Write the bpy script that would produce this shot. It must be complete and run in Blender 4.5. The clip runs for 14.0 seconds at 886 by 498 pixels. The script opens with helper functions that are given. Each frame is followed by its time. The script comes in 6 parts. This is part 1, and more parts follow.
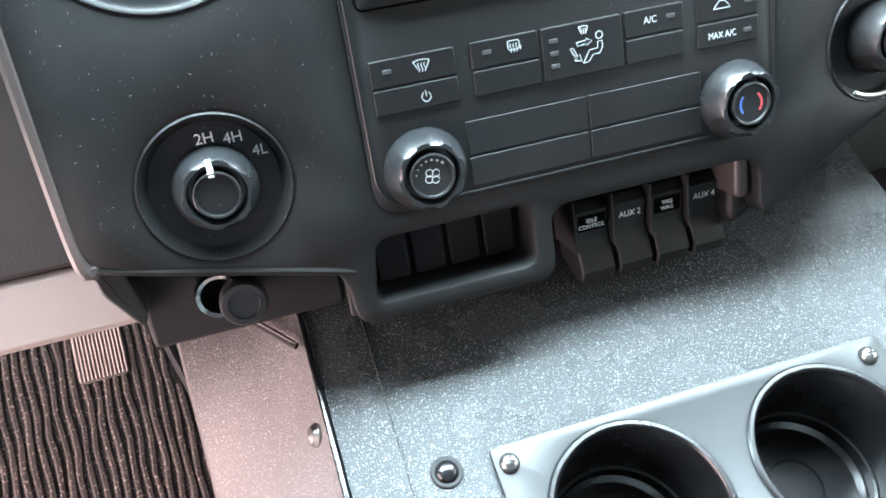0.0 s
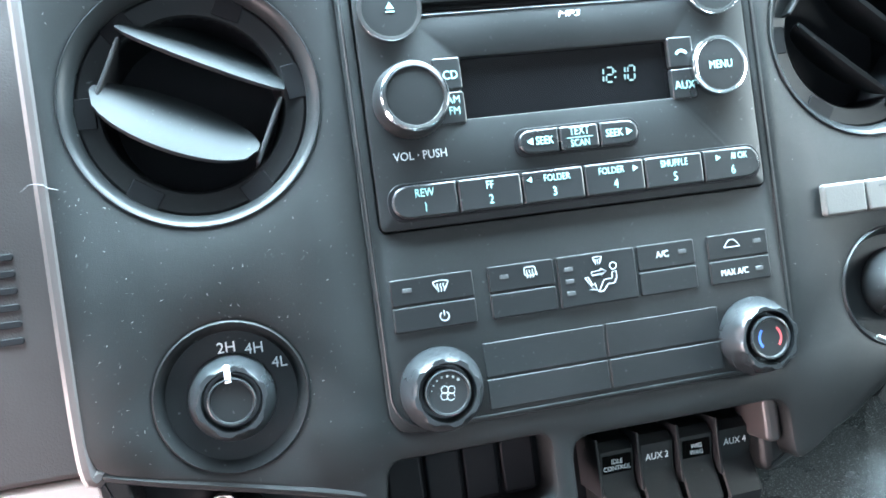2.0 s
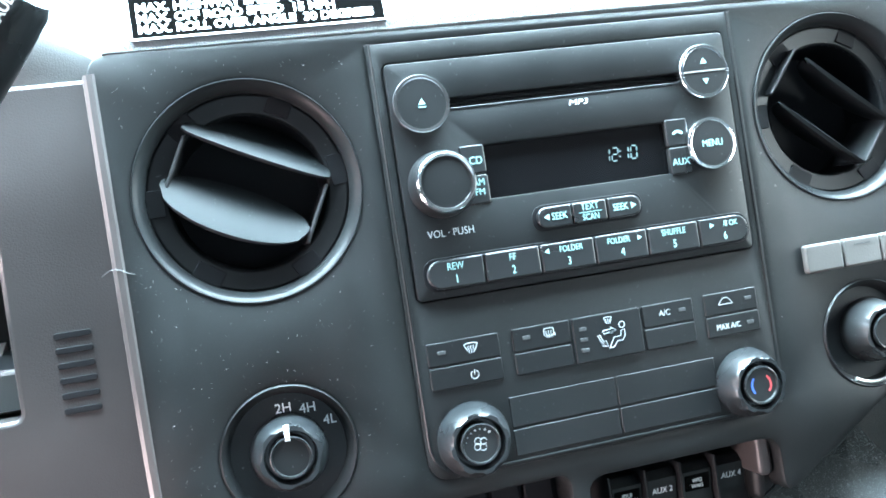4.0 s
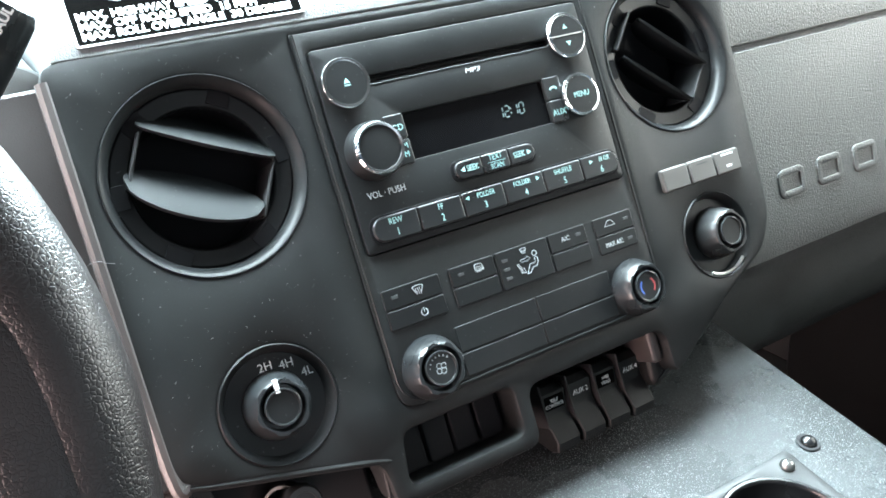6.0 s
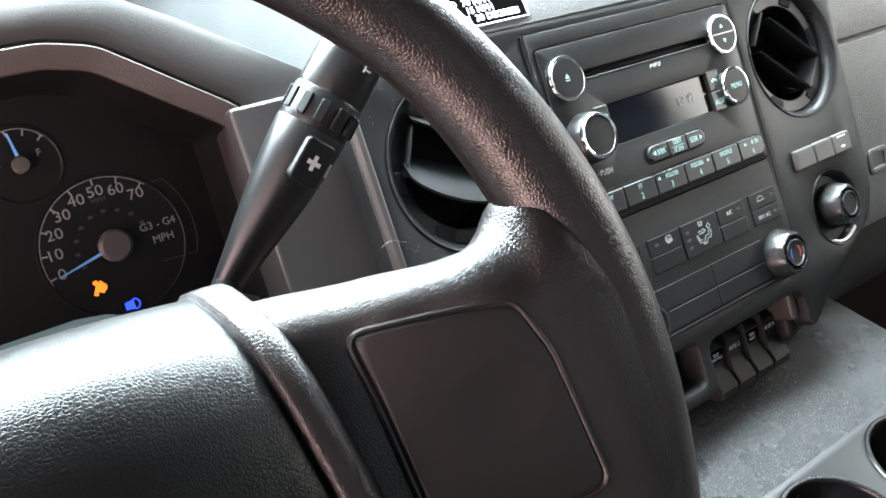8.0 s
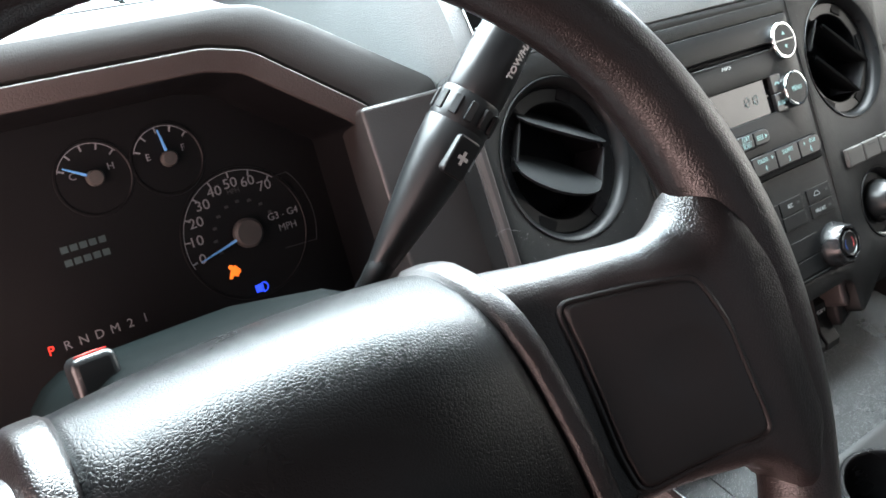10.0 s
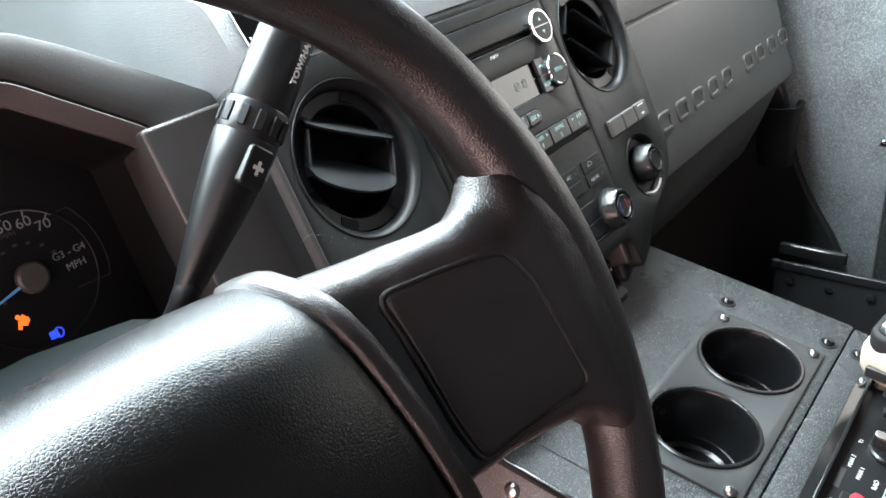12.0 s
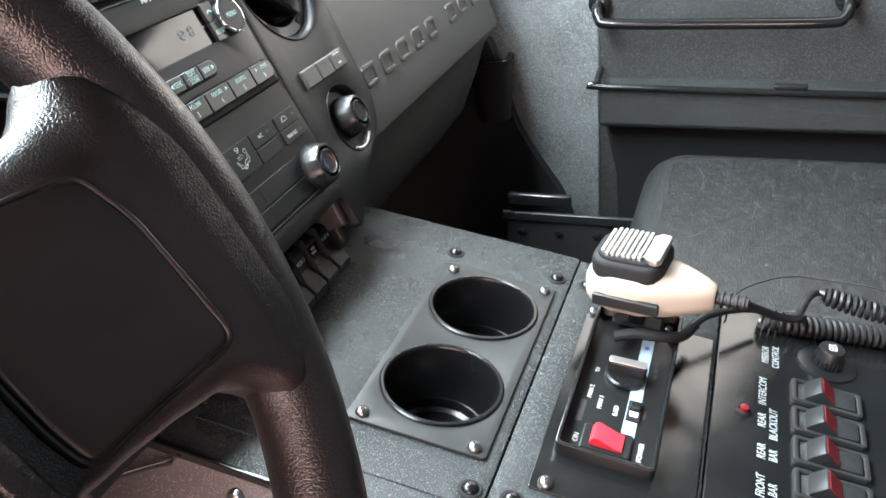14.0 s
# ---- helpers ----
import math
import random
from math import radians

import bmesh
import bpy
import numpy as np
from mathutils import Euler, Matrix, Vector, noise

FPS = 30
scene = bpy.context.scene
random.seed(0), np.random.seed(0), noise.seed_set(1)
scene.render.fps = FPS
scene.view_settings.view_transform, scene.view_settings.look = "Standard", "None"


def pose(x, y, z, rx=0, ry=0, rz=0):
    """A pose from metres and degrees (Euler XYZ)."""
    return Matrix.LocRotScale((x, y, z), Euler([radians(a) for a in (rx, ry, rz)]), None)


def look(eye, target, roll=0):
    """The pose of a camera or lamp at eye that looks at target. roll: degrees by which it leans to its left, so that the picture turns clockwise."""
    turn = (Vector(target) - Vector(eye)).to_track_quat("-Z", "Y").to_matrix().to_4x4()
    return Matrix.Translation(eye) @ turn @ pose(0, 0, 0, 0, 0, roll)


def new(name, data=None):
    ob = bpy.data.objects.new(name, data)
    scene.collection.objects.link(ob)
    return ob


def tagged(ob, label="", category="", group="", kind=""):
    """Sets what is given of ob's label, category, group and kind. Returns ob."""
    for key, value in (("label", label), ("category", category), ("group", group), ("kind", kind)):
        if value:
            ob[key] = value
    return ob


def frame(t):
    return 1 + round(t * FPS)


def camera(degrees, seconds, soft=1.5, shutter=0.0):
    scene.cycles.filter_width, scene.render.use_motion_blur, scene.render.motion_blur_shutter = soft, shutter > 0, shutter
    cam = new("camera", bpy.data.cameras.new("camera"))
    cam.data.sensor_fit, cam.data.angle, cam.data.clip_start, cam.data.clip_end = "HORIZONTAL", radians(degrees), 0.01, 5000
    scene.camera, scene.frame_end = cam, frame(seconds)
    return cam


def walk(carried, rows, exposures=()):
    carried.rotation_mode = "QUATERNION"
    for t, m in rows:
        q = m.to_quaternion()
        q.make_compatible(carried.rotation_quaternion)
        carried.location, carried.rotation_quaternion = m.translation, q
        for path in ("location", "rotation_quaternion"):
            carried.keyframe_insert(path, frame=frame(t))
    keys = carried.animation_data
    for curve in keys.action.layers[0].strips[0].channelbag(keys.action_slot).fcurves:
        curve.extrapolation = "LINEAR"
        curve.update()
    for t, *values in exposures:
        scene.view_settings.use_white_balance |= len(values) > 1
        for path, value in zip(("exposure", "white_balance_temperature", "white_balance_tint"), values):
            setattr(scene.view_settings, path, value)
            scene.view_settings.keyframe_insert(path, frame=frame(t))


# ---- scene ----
# Plan units: the dash, console and wheel are laid out in plan units of 0.86 m.
K = 0.86
RAKE = 24.0                       # backward lean of the centre stack, degrees
cam = camera(54.8, 14.0, soft=1.7)
PATH = [
    (0, (-0.154, -0.315, 0.827), (0.242, 1.031, -0.598), -2.0),
    (0.5, (-0.15, -0.318, 0.822), (0.266, 1.238, -0.364), -1.9),
    (1, (-0.148, -0.325, 0.81), (0.292, 1.4, -0.1), -2.0),
    (1.5, (-0.151, -0.336, 0.797), (0.283, 1.432, -0.031), -2.0),
    (2, (-0.15, -0.346, 0.792), (0.276, 1.431, -0.022), -2.1),
    (2.5, (-0.149, -0.351, 0.796), (0.281, 1.425, -0.017), -2.3),
    (2.7, (-0.153, -0.352, 0.802), (0.282, 1.424, -0.008), -2.3),
    (4.8, (-0.183, -0.389, 0.849), (0.366, 1.362, 0.054), -3.9),
    (5, (-0.181, -0.393, 0.849), (0.446, 1.33, 0.05), -4.3),
    (5.5, (-0.201, -0.404, 0.854), (0.591, 1.243, 0.043), -4.9),
    (6, (-0.274, -0.407, 0.844), (0.619, 1.185, 0.026), -5.1),
    (6.5, (-0.343, -0.402, 0.843), (0.61, 1.162, 0.04), -5.0),
    (7, (-0.38, -0.387, 0.851), (0.605, 1.155, 0.043), -5.0),
    (7.5, (-0.409, -0.375, 0.867), (0.591, 1.14, 0.026), -4.8),
    (8, (-0.458, -0.356, 0.877), (0.577, 1.126, 0.022), -4.4),
    (8.5, (-0.483, -0.348, 0.883), (0.56, 1.122, 0.016), -4.0),
    (9, (-0.507, -0.349, 0.885), (0.537, 1.12, 0.018), -4.0),
    (9.2, (-0.519, -0.345, 0.888), (0.526, 1.123, 0.021), -3.9),
    (11.3, (-0.555, -0.352, 0.902), (0.608, 1.031, 0.045), -4.6),
    (11.5, (-0.558, -0.351, 0.901), (0.664, 0.978, 0.04), -4.9),
    (12, (-0.551, -0.346, 0.896), (0.842, 0.783, 0.01), -5.5),
    (12.5, (-0.537, -0.355, 0.887), (1.0, 0.538, -0.03), -6.1),
    (13, (-0.53, -0.347, 0.877), (1.08, 0.383, -0.058), -6.2),
    (13.5, (-0.513, -0.353, 0.856), (1.122, 0.315, -0.083), -6.1),
    (14, (-0.481, -0.354, 0.833), (1.162, 0.296, -0.103), -5.7),
]
EXPOSURES = [(0.0, 1.4, 5800, 2), (0.5, 2.15, 5600, 0), (1.0, 2.3, 5300, -4), (2.7, 2.3, 5300, -4), (5.0, 1.4, 5500, -2), (6.5, 1.15, 6200, 4), (9.0, 0.2, 6300, 8), (12.5, -0.1, 6300, 9), (14.0, 0.1, 6400, 10)]
walk(cam, [(t, look(eye, target, roll)) for t, eye, target, roll in PATH], EXPOSURES)

# ---- world and lights ----
world = bpy.data.worlds.new("sky")
scene.world = world
world.use_nodes = True
wn = world.node_tree.nodes
sky = wn.new("ShaderNodeTexSky")
sky.sky_type, sky.sun_disc = "NISHITA", False
sky.sun_elevation, sky.sun_rotation = radians(62), radians(20)
world.node_tree.links.new(sky.outputs[0], wn["Background"].inputs[0])
wn["Background"].inputs[1].default_value = 0.04


def area(name, eye, target, sx, sy, watts, colour):
    d = bpy.data.lights.new(name, "AREA")
    d.shape, d.size, d.size_y, d.energy, d.color = "RECTANGLE", sx, sy, watts, colour
    ob = new(name, d)
    ob.matrix_world = look(Vector(eye) * K, Vector(target) * K)
    return ob


area("windshield_daylight", (0.0, 0.191, 1.424), (0.0, -0.389, 0.874), 1.46, 0.32, 78, (0.88, 0.97, 1.0))
area("windshield_daylight_low", (0.0, 0.421, 1.181), (0.0, -0.159, 0.631), 1.46, 0.25, 26, (0.88, 0.97, 1.0))
# Added cyan strip just over the dash: puts cyan reflections on the console.
area("windshield_cyan_strip", (-0.20, 0.318, 1.290), (-0.20, -0.262, 0.740), 0.90, 0.05, 2.4, (0.08, 0.75, 1.0))
area("rear_window_daylight", (-0.1, -1.53, 1.23), (-0.1, -0.2, 0.9), 1.2, 0.36, 0.6, (1.0, 0.95, 0.93))
area("driver_door_daylight", (-1.08, -0.22, 0.61), (-0.2, 0.09, 0.62), 0.72, 0.86, 22, (1.0, 0.68, 0.62))
area("passenger_window_daylight", (0.97, -0.28, 0.99), (0.35, 0.0, 0.70), 0.62, 0.30, 4, (1.0, 0.94, 0.86))


# ---- materials ----
def material(name, colour, rough=0.5, metal=0.0, grain=0.0, grain_scale=900.0, vary=0.25, vary_scale=14.0,
             speck=0.0, speck_scale=1400.0, speck_colour=(0.5, 0.55, 0.56), cells=0.0, cell_scale=330.0, coat=0.0, speck_from=0.60,
             glow=0.0, spec=0.5, dust=0.0):
    """A plain surface with two scales of variation: fine grain (bump) and broad wear (colour and gloss)."""
    m = bpy.data.materials.new(name)
    m.use_nodes = True
    t = m.node_tree
    b = t.nodes["Principled BSDF"]
    co = t.nodes.new("ShaderNodeTexCoord")
    broad = t.nodes.new("ShaderNodeTexNoise")
    broad.inputs["Scale"].default_value, broad.inputs["Detail"].default_value = vary_scale, 6
    t.links.new(co.outputs["Object"], broad.inputs["Vector"])
    ramp = t.nodes.new("ShaderNodeMapRange")
    ramp.inputs["From Min"].default_value, ramp.inputs["From Max"].default_value = 0.3, 0.7
    ramp.inputs["To Min"].default_value, ramp.inputs["To Max"].default_value = 1 - vary, 1 + vary
    t.links.new(broad.outputs["Fac"], ramp.inputs["Value"])
    tint = t.nodes.new("ShaderNodeMix")
    tint.data_type, tint.blend_type = "RGBA", "MULTIPLY"
    tint.inputs[0].default_value = 1.0
    tint.inputs[6].default_value = (*colour, 1)
    t.links.new(ramp.outputs["Result"], tint.inputs[7])
    last = tint.outputs[2]
    if speck or dust:
        sp = t.nodes.new("ShaderNodeTexNoise")
        sp.inputs["Scale"].default_value, sp.inputs["Detail"].default_value = speck_scale, 2
        t.links.new(co.outputs["Object"], sp.inputs["Vector"])
        cut = t.nodes.new("ShaderNodeMapRange")
        cut.inputs["From Min"].default_value, cut.inputs["From Max"].default_value = (speck_from, speck_from + 0.07) if speck else (0.70, 0.76)
        t.links.new(sp.outputs["Fac"], cut.inputs["Value"])
        amount = t.nodes.new("ShaderNodeMath")
        amount.operation = "MULTIPLY"
        amount.inputs[1].default_value = speck or dust
        t.links.new(cut.outputs["Result"], amount.inputs[0])
        mix = t.nodes.new("ShaderNodeMix")
        mix.data_type = "RGBA"
        mix.inputs[7].default_value = (*speck_colour, 1)
        t.links.new(amount.outputs[0], mix.inputs[0])
        t.links.new(last, mix.inputs[6])
        last = mix.outputs[2]
    t.links.new(last, b.inputs["Base Color"])
    gloss = t.nodes.new("ShaderNodeMapRange")
    gloss.inputs["From Min"].default_value, gloss.inputs["From Max"].default_value = 0.3, 0.7
    gloss.inputs["To Min"].default_value, gloss.inputs["To Max"].default_value = max(rough - 0.06, 0.02), min(rough + 0.08, 1)
    t.links.new(broad.outputs["Fac"], gloss.inputs["Value"])
    t.links.new(gloss.outputs["Result"], b.inputs["Roughness"])
    b.inputs["Metallic"].default_value = metal
    b.inputs["Specular IOR Level"].default_value = spec
    b.inputs["Coat Weight"].default_value = coat
    b.inputs["Coat Roughness"].default_value = 0.12
    if grain or cells:
        bump = t.nodes.new("ShaderNodeBump")
        if cells:
            vo = t.nodes.new("ShaderNodeTexVoronoi")
            vo.feature = "DISTANCE_TO_EDGE"
            vo.inputs["Scale"].default_value = cell_scale
            wob = t.nodes.new("ShaderNodeTexNoise")
            wob.inputs["Scale"].default_value = cell_scale * 0.7
            add = t.nodes.new("ShaderNodeMix")
            add.data_type = "VECTOR"
            add.inputs[0].default_value = 0.0007
            t.links.new(co.outputs["Object"], wob.inputs["Vector"])
            t.links.new(co.outputs["Object"], add.inputs[4])
            t.links.new(wob.outputs["Color"], add.inputs[5])
            t.links.new(add.outputs[1], vo.inputs["Vector"])
            top = t.nodes.new("ShaderNodeMapRange")
            top.inputs["From Max"].default_value = 0.22
            top.interpolation_type = "SMOOTHSTEP"
            t.links.new(vo.outputs["Distance"], top.inputs["Value"])
            t.links.new(top.outputs["Result"], bump.inputs["Height"])
            bump.inputs["Strength"].default_value = cells
            bump.inputs["Distance"].default_value = 0.0003
        else:
            fine = t.nodes.new("ShaderNodeTexNoise")
            fine.inputs["Scale"].default_value, fine.inputs["Detail"].default_value = grain_scale, 3
            t.links.new(co.outputs["Object"], fine.inputs["Vector"])
            t.links.new(fine.outputs["Fac"], bump.inputs["Height"])
            bump.inputs["Strength"].default_value = grain
            bump.inputs["Distance"].default_value = 0.0008
        t.links.new(bump.outputs["Normal"], b.inputs["Normal"])
    if glow:
        b.inputs["Emission Color"].default_value = (*colour, 1)
        b.inputs["Emission Strength"].default_value = glow
    return m


PANEL = material("moulded_black_plastic", (0.0080, 0.0085, 0.0088), 0.46, grain=0.25, grain_scale=2600, dust=0.035, speck_scale=520, spec=0.21)
GLOSSY = material("glossy_black_plastic", (0.009, 0.0095, 0.010), 0.30, vary=0.15, dust=0.08, speck_scale=380, spec=0.45)
RADIO = material("satin_black_plastic", (0.0070, 0.0074, 0.0078), 0.42, grain=0.08, grain_scale=3000, dust=0.06, speck_scale=500, spec=0.24)
SCREEN = material("smoked_screen", (0.004, 0.004, 0.0045), 0.09, vary=0.1)
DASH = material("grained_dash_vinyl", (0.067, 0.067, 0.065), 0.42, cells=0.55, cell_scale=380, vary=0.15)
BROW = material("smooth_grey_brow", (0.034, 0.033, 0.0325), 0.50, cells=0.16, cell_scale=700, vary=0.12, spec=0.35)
# Grained vinyl of the pad top; its raised base stands in for windshield glare.
DASH_TOP = material("dash_top_with_glare", (0.100, 0.104, 0.104), 0.34, cells=0.45, cell_scale=560, vary=0.12, spec=0.8)
LEATHER = material("grained_black_leather", (0.0072, 0.0048, 0.0047), 0.33, cells=0.30, cell_scale=720, vary=0.2, spec=0.62)
HUB_SKIN = material("fine_grained_black_cover", (0.004, 0.004, 0.0043), 0.30, cells=0.26, cell_scale=760, vary=0.15, spec=0.28)
WHEEL_PAD = material("smooth_wheel_plastic", (0.0042, 0.0032, 0.0032), 0.36, grain=0.06, grain_scale=3500, spec=0.5)
BLACK = material("matt_black", (0.008, 0.008, 0.009), 0.7, spec=0.3)
DARK = material("dark_void_plastic", (0.005, 0.005, 0.006), 0.6, spec=0.15)
DISH = material("dark_dial_dish", (0.006, 0.0062, 0.0066), 0.38, vary=0.15, dust=0.08, speck_scale=380, spec=0.22)
KEY = material("satin_key_plastic", (0.0068, 0.0072, 0.0076), 0.40, vary=0.15, dust=0.04, speck_scale=500, spec=0.22)
CHROME = material("chrome", (0.58, 0.60, 0.61), 0.15, metal=1.0, vary=0.08)
STEEL = material("screw_steel", (0.26, 0.26, 0.255), 0.30, metal=1.0, vary=0.15)
CONSOLE = material("speckled_console_coating", (0.020, 0.0225, 0.0235), 0.25, grain=0.65, grain_scale=1300, speck=0.33, speck_from=0.59,
                   speck_scale=1150, speck_colour=(0.34, 0.37, 0.375), vary=0.12, spec=0.22)
FLANK = material("grey_flecked_console_side", (0.045, 0.040, 0.040), 0.50, grain=0.6, grain_scale=1300, speck=0.5, speck_scale=1100,
                 speck_colour=(0.30, 0.27, 0.27), vary=0.12)
PLATE = material("black_powder_coated_metal", (0.0075, 0.0078, 0.008), 0.15, grain=0.04, grain_scale=2500, vary=0.2, spec=0.45)
CUP_PLATE = material("grey_black_cup_plate", (0.019, 0.020, 0.0205), 0.38, grain=0.12, grain_scale=2500, vary=0.12, spec=0.25)
MID_RED = material("worn_red_lens", (0.17, 0.010, 0.016), 0.3, vary=0.1)
CUP = material("cup_black_plastic", (0.005, 0.005, 0.0055), 0.24, vary=0.1, spec=0.40)
WHITE_INK = material("white_ink", (0.58, 0.60, 0.60), 0.6, vary=0.06)
PALE_INK = material("pale_ink", (0.34, 0.375, 0.385), 0.6, vary=0.08)
DIM_INK = material("dim_ink", (0.026, 0.028, 0.029), 0.6, vary=0.08)
MINT = material("mint_ink", (0.27, 0.45, 0.44), 0.6, vary=0.06)
RED_INK = material("red_ink", (0.36, 0.05, 0.055), 0.5, vary=0.06)
BLUE_INK = material("blue_ink", (0.06, 0.12, 0.40), 0.5, vary=0.06)
RED = material("red_rocker_plastic", (0.70, 0.025, 0.040), 0.30, vary=0.06)
IVORY = material("ivory_plastic", (0.38, 0.325, 0.26), 0.42, vary=0.06, grain=0.05)
SILVER = material("brushed_silver", (0.50, 0.50, 0.48), 0.36, metal=0.9, vary=0.1)
PALE_STRIP = material("pale_blue_strip", (0.27, 0.35, 0.42), 0.4, vary=0.08)
SEAT = material("black_seat_vinyl", (0.0160, 0.0170, 0.0175), 0.42, cells=0.95, cell_scale=330, vary=0.45, vary_scale=110)
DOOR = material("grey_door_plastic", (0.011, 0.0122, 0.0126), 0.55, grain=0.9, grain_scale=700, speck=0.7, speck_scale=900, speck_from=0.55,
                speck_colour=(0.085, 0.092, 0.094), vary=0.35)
# Lighter copy of the door plastic: the windshield's light is put into its colour.
POST_LIT = material("door_plastic_lit", (0.090, 0.100, 0.102), 0.6, grain=0.9, grain_scale=700, speck=0.7, speck_scale=900, speck_from=0.54,
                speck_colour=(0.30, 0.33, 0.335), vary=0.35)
RUBBER = material("black_rubber", (0.010, 0.010, 0.011), 0.42, vary=0.2)
CABIN = material("grey_cab_lining", (0.045, 0.045, 0.045), 0.85, grain=0.3, grain_scale=700)
KNEE = material("grey_brown_trim", (0.055, 0.046, 0.044), 0.55, cells=0.30, cell_scale=460, vary=0.15)
# Bright tan base: low pinkish door light is put into the trim's colour.
LOWER = material("trim_tinted_for_door_light", (0.24, 0.20, 0.185), 0.5, grain=0.1, grain_scale=1800, vary=0.1)
FLOOR = material("dark_floor_carpet", (0.030, 0.029, 0.029), 0.95, grain=0.8, grain_scale=500)
MAT = material("brown_black_ribbed_mat", (0.026, 0.021, 0.019), 0.85, grain=1.0, grain_scale=420, speck=0.8, speck_scale=420,
               speck_colour=(0.22, 0.17, 0.16), vary=0.5, vary_scale=70)
GAUGE = material("gauge_black", (0.004, 0.004, 0.0045), 0.5, vary=0.1, spec=0.2)
STICKER = material("matt_black_vinyl_sticker", (0.003, 0.003, 0.003), 0.8, vary=0.1, spec=0.0)
LINT = material("pale_lint", (0.17, 0.175, 0.175), 0.8, vary=0.1)
NEEDLE = material("blue_needle", (0.12, 0.36, 0.75), 0.5, vary=0.05)
CLUSTER_INK = material("dial_print", (0.20, 0.21, 0.22), 0.6, vary=0.08)
SCUFF = material("pale_scuff", (0.060, 0.062, 0.064), 0.6, vary=0.1)
FAINT = material("faint_teal_digits", (0.035, 0.060, 0.062), 0.6, vary=0.1)
COLUMN = material("dull_column_plastic", (0.003, 0.0042, 0.0042), 0.6, grain=0.2, grain_scale=2200, spec=0.02)
LAMP_ORANGE = material("lit_orange_warning", (1.0, 0.22, 0.02), 0.5, glow=1.0, vary=0.02)
LAMP_BLUE = material("lit_blue_tell_tale", (0.03, 0.08, 1.0), 0.5, glow=1.2, vary=0.02)
LAMP_RED = material("red_hazard_mark", (0.70, 0.05, 0.04), 0.5, vary=0.02)
LIT_RED = material("lit_red_gear_letter", (1.0, 0.05, 0.03), 0.5, glow=1.2, vary=0.02)
LCD = material("dim_display_digits", (0.10, 0.14, 0.14), 0.5, glow=0.02, vary=0.02)
LEVER_SKIN = material("satin_lever_plastic", (0.008, 0.0085, 0.009), 0.30, vary=0.12, spec=0.40)
SWITCH_GREY = material("dark_grey_switch_plastic", (0.020, 0.021, 0.022), 0.42, grain=0.06, grain_scale=3000, vary=0.12, spec=0.35)
BUTTON_GREY = material("grey_button_plastic", (0.050, 0.047, 0.044), 0.5, grain=0.1)
VANE = material("glossy_vane_plastic", (0.008, 0.0092, 0.0098), 0.50, vary=0.15, dust=0.06, speck_scale=500, spec=0.10)
GUNMETAL = material("gunmetal_knob_plastic", (0.010, 0.011, 0.012), 0.27, metal=0.0, vary=0.1, spec=0.45)
SIDE_TRIM = material("brown_grey_side_trim", (0.022, 0.0185, 0.018), 0.36, cells=0.2, cell_scale=600, vary=0.15, spec=0.60)
# Black panel's edge in brown-grey: pink door light is put into the colour.
EDGE_LIT = material("panel_edge_door_lit", (0.040, 0.034, 0.033), 0.42, grain=0.1, grain_scale=2200, vary=0.12)
VENT_RING = material("vent_grey_plastic", (0.012, 0.0127, 0.0132), 0.30, vary=0.12, spec=0.13)


# ---- frames of the plan ----
def lean(origin, degrees):
    """A frame whose x is right, y up along a face that leans back by so many degrees, and z out of the face, to the rear."""
    s, c = math.sin(radians(degrees)), math.cos(radians(degrees))
    return Matrix(((1, 0, 0, origin[0]), (0, s, -c, origin[1]), (0, c, s, origin[2]), (0, 0, 0, 1)))


STACK = lean((0, 0, 0.75), RAKE)
WHEEL = lean((-0.5214, -0.2064, 0.8244), 25.4)
CLUSTER = lean((0, 0.089, 0.869), 19.8)
RIGHT = lean((0, 0.008, 0.69), 16.7)
TOP = lean((0, 0.0664, 0.8985), 33.0)      # the sloping front of the upper pad
DECK = lean((0, -0.1393, 0.5335), 79.24)   # the console's top, falling gently to the rear
DOOR_X = 0.90
SIDE = Matrix(((0, 0, -1, DOOR_X), (-1, 0, 0, 0), (0, 1, 0, 0), (0, 0, 0, 1)))
FLAT = Matrix.Identity(4)


# ---- mesh building ----
def thing(name, base, label, category, group="", kind=""):
    ob = new(name)
    ob.location = Vector(base) * K
    return tagged(ob, label, category, group, kind)


def part(name, bm, mat, parent=None, frame_m=FLAT, label="", smooth=35.0, fix=True):
    """Links a bmesh, built in plan units in the given frame, as one mesh object under a thing or a part."""
    if fix:
        bmesh.ops.recalc_face_normals(bm, faces=bm.faces)
    bm.transform(Matrix.Scale(K, 4) @ frame_m)
    if smooth:
        for f in bm.faces:
            f.smooth = len(f.verts) < 9
        for e in bm.edges:
            broad = any(len(f.verts) > 8 for f in e.link_faces)
            e.smooth = not broad and len(e.link_faces) == 2 and e.calc_face_angle(0) < radians(smooth)
    me = bpy.data.meshes.new(name)
    bm.to_mesh(me)
    bm.free()
    me.materials.append(mat)
    ob = new(name, me)
    if parent is not None:
        ob.parent = parent
        if parent.type == "EMPTY":
            ob.matrix_parent_inverse = Matrix.Translation(-parent.location)
    return tagged(ob, label)


def join(*bms):
    out = bms[0]
    for other in bms[1:]:
        me = bpy.data.meshes.new("t")
        other.to_mesh(me)
        out.from_mesh(me)
        other.free()
        bpy.data.meshes.remove(me)
    return out


def turned(bm, m):
    bm.transform(m)
    return bm


